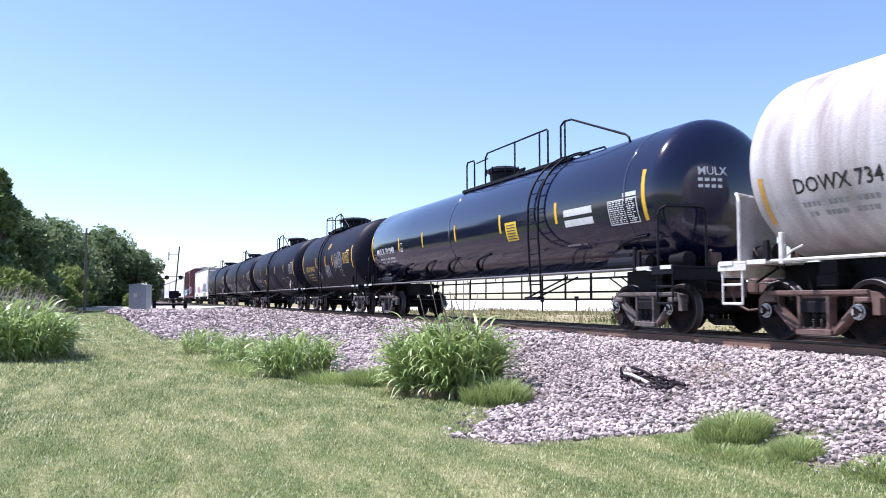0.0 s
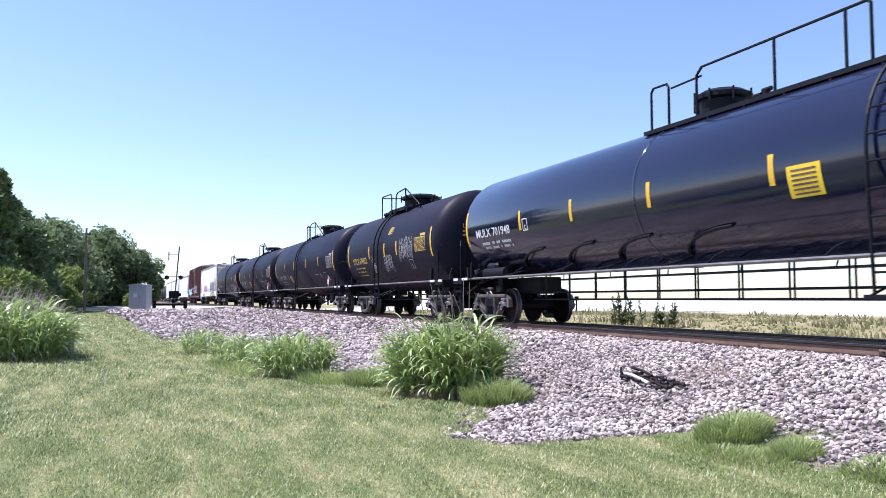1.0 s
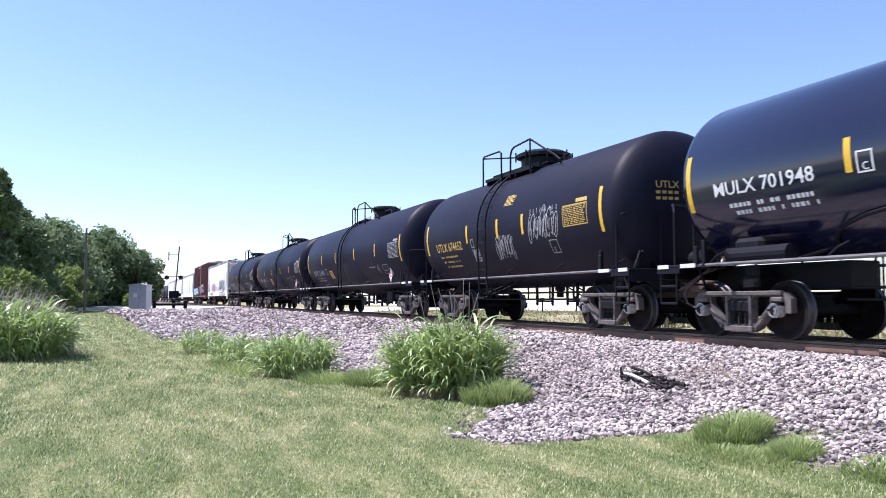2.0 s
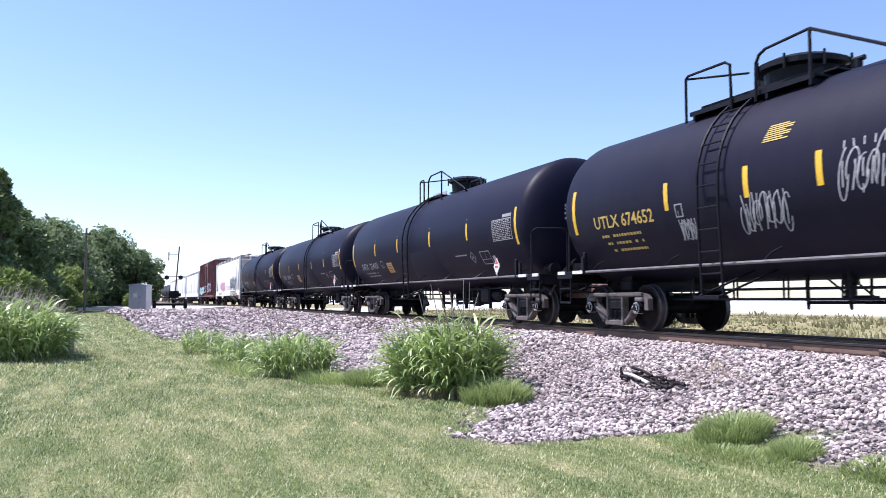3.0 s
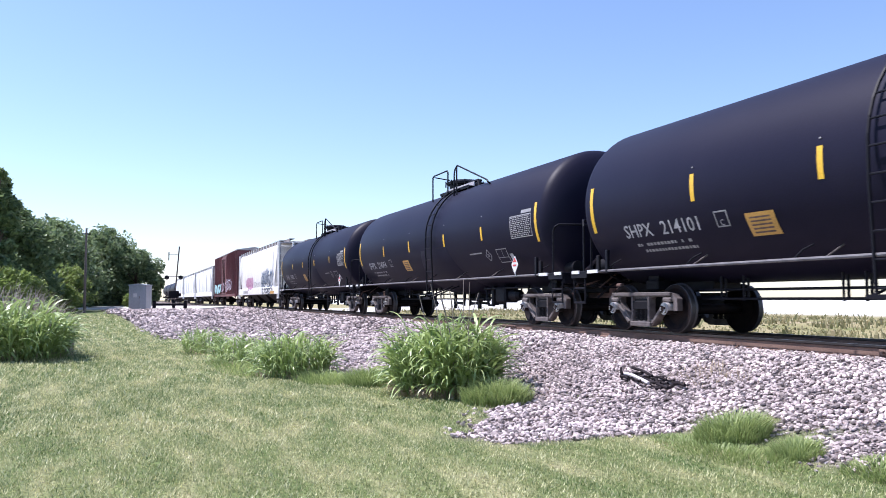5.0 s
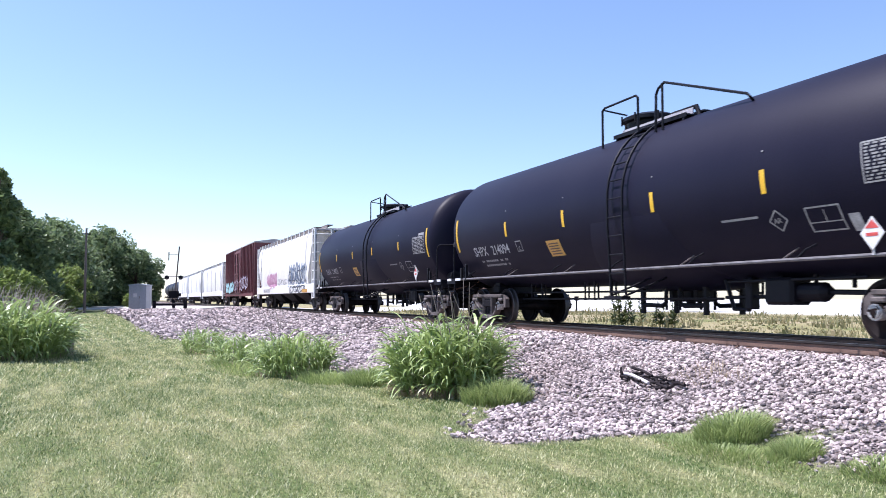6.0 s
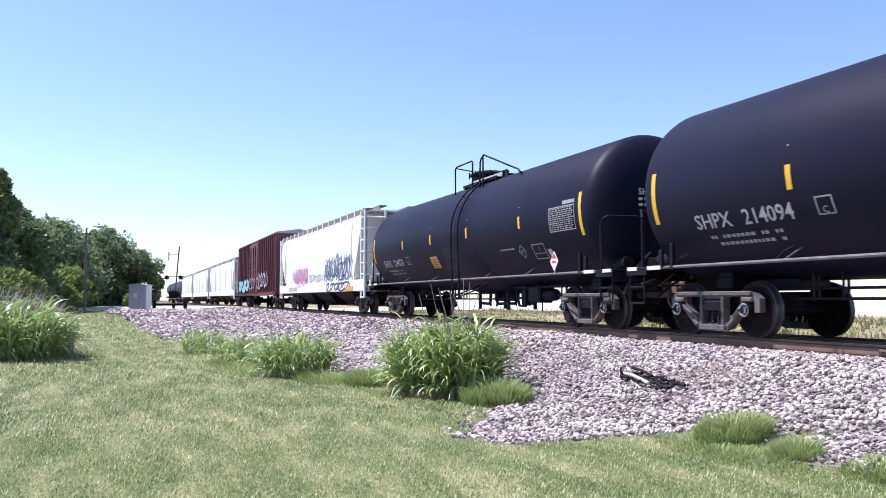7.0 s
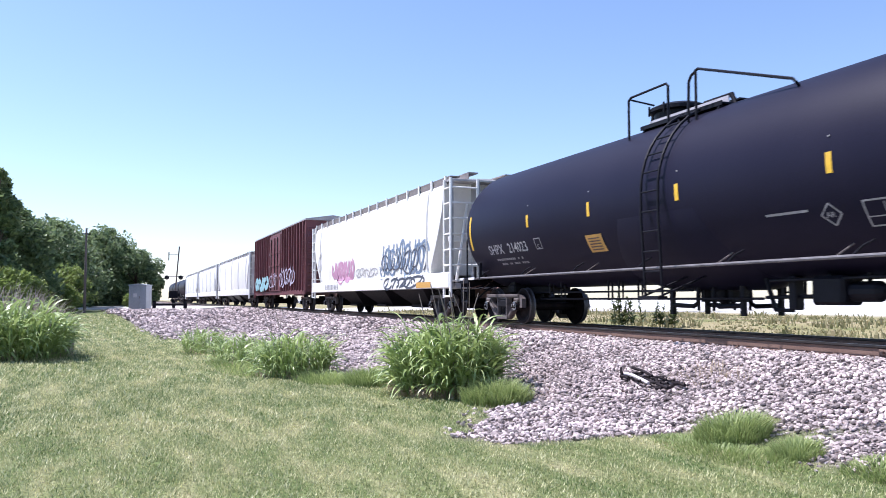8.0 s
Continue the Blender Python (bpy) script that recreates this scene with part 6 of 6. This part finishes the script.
def crossing_signal():
    x, y = at_view(-24.2, 72)
    z = ground_z(x, y)
    base = empty("crossing_signal", "tall crossing signal mast with flashing lamps and crossbuck", "crossing signal")
    base.matrix_basis = pose(x, y, z, 0, 0, -21)
    bm = bmesh.new()
    rod(bm, (0, 0, 0), (0.02, 0.42, 5.75), 0.06, 10)
    part("mast", bm, POLE_WOOD, base)
    bm = bmesh.new()
    rod(bm, (0, -0.75, 3.05), (0, 0.9, 3.05), 0.03)
    arm = part("cross_arm", bm, ALU, base)
    for s in (-0.62, 0.62):
        bm = bmesh.new()
        rod(bm, (0.05, s, 2.95), (0.16, s, 2.95), 0.19, 14)
        rod(bm, (0.16, s, 2.95), (0.38, s, 2.98), 0.13, 10)
        lamp = part("lamp_hood", bm, BLACK_IRON, arm)
    bm = bmesh.new()
    rod(bm, (0.05, -0.55, 5.0), (0.05, 0.3, 5.0), 0.03)
    rod(bm, (0.05, -0.5, 4.5), (0.05, -0.5, 5.25), 0.05)
    part("insulator_arm", bm, POLE_WOOD, base)
    bm = bmesh.new()
    box(bm, -0.2, 0.2, -0.4, 0.4, 1.1, 1.75, 0.03)
    box(bm, -0.15, 0.15, 0.25, 0.6, 1.25, 1.55, 0.03)
    part("gate_mechanism", bm, BLACK_IRON, base)
    bm = bmesh.new()
    rod(bm, (0, -0.2, 0.95), (0, 0.6, 0.95), 0.06)
    rod(bm, (0, 0, 0), (0, 0, 0.9), 0.16, 10)
    part("mast_base", bm, BLACK_IRON, base)


crossing_signal()


def guard_rail():
    base = empty("guard_rail", "dark low guard rail on two posts beside the crossing", "guard rail")
    x, y = at_view(-24.3, 71.5)
    base.matrix_basis = pose(x, y, ground_z(x, y), 0, 0, -21)
    for s in (-1.45, 1.3):
        bm = bmesh.new()
        rod(bm, (0, s, 0), (0, s, 0.85), 0.17, 10)
        part("post", bm, BLACK_IRON, base)
    bm = bmesh.new()
    box(bm, -0.04, 0.04, -1.4, 1.25, 0.42, 0.62, 0.02)
    part("beam", bm, BLACK_IRON, base)


guard_rail()


def utility_pole():
    x, y = at_view(-25.5, 57)
    z = ground_z(x, y)
    base = empty("utility_pole", "weathered timber utility pole in front of the trees", "utility pole")
    bm = bmesh.new()
    m = Matrix.Translation((x, y, z + 3.0))
    bmesh.ops.create_cone(bm, cap_ends=True, segments=10, radius1=0.10, radius2=0.065, depth=6.1, matrix=m)
    part("pole", bm, POLE_WOOD, base)
    bm = bmesh.new()
    box(bm, x - 0.05, x + 0.05, y - 0.3, y + 0.3, z + 5.6, z + 5.68, 0.01)
    part("pole_top_fitting", bm, BLACK_IRON, base)


utility_pole()


def field_post(x, y, h):
    base = empty("field_post", "thin dark marker post standing in the field", "post", "posts in the field")
    bm = bmesh.new()
    z = ground_z(x, y)
    rod(bm, (x, y, z - 0.1), (x, y, z + h), 0.06, 6)
    part("post", bm, BLACK_IRON, base)
    bm = bmesh.new()
    box(bm, x - 0.03, x + 0.03, y - 0.16, y + 0.16, z + h - 0.3, z + h, 0.01)
    part("marker_plate", bm, DARK_GREY, base)


field_post(-53.0, 18.6, 1.1)
field_post(-48.6, 18.9, 1.2)


# ---- ballast stones ----
def stone_shapes(count=12):
    """Angular crushed stones as (vertices, faces)."""
    rng = random.Random(9)
    shapes = []
    for _ in range(count):
        bm = bmesh.new()
        bmesh.ops.create_icosphere(bm, subdivisions=1, radius=1)
        sx, sy, sz = rng.uniform(0.8, 1.3), rng.uniform(0.7, 1.0), rng.uniform(0.5, 0.8)
        for v in bm.verts:
            k = rng.uniform(0.72, 1.2)
            v.co = Vector((v.co.x * sx, v.co.y * sy, v.co.z * sz)) * k
        shapes.append((np.array([v.co[:] for v in bm.verts]), [tuple(v.index for v in f.verts) for f in bm.faces]))
        bm.free()
    return shapes


def ballast():
    rng = random.Random(12)
    shapes = stone_shapes()
    base = empty("ballast", "angular pale grey-pink crushed stone ballast", "ballast")
    base["kind"] = "structure"
    meshes = []
    for v, f in shapes:
        me = bpy.data.meshes.new("stone")
        me.from_pydata([tuple(p * 0.042) for p in v], [], f)
        me.materials.append(STONE)
        meshes.append(me)
    allv, allf, k0, single = [], [], 0, 0
    for x0, x1, y0, y1, count, r in ((-14, -2.5, -7.0, -0.95, 32000, 0.034), (-26, -14, -8.0, -0.95, 17000, 0.046), (-50, -26, -10, -0.95, 8500, 0.08), (-80, -50, -13, -0.95, 5000, 0.12), (-22, 0, -0.6, 0.6, 2500, 0.045), (-30, 2, 0.95, 2.8, 2500, 0.05)):
        for _ in range(count):
            x, y = rng.uniform(x0, x1), rng.uniform(y0, y1)
            g = gravel_at(x, y)
            if g < 0.35 and (gravel_at(x, y + 0.5) < 0.5 or rng.random() > 0.06):
                continue
            s = r * rng.uniform(0.55, 1.25)
            z = ground_z(x, y) + s * rng.uniform(-0.05, 1.0)
            q = Euler((rng.uniform(-0.6, 0.6), rng.uniform(-0.6, 0.6), rng.uniform(0, 6.28)))
            i = rng.randrange(len(shapes))
            if single < 300 and -7.5 < x < -4.4 and -4.0 < y < -2.2:
                sub("stone", meshes[i], base, Matrix.LocRotScale((x, y, z), q, (s / 0.042,) * 3))
                single += 1
                continue
            v = shapes[i][0] @ np.array(q.to_matrix()).T * s + (x, y, z)
            allv.append(v)
            allf += [(a + k0, b + k0, c + k0) for a, b, c in shapes[i][1]]
            k0 += len(v)
    ob = mesh_part("loose_stones", np.concatenate(allv).tolist(), allf, STONE, base)
    ob["kind"] = "stuff"


ballast()


# ---- motion ----
# seconds and metres that the train has gone
GONE = [(0.0, 0.03), (0.5, 4.52), (1.0, 9.43), (1.5, 13.81), (1.7, 16.0), (2.8, 26.17), (3.0, 27.97), (3.5, 32.83), (4.0, 37.21), (4.5, 42.03),
        (4.7, 43.76), (5.8, 54.25), (6.0, 56.50), (6.5, 60.44), (7.0, 65.70), (7.5, 69.64), (8.0, 74.88)]


def motions():
    for car, x in MOVERS:
        walk(car, [(t, pose(x + s, 0, 0)) for t, s in GONE])
    times = [2 * k / FPS for k in range(121)]
    turns = [math.degrees(9.36 * t / WHEEL_R) for t in times]
    for w in WHEELSETS:
        at = w.matrix_basis.translation
        walk(w, [(t, Matrix.Translation(at) @ Matrix.Rotation(radians(a), 4, "Y")) for t, a in zip(times, turns)])


motions()
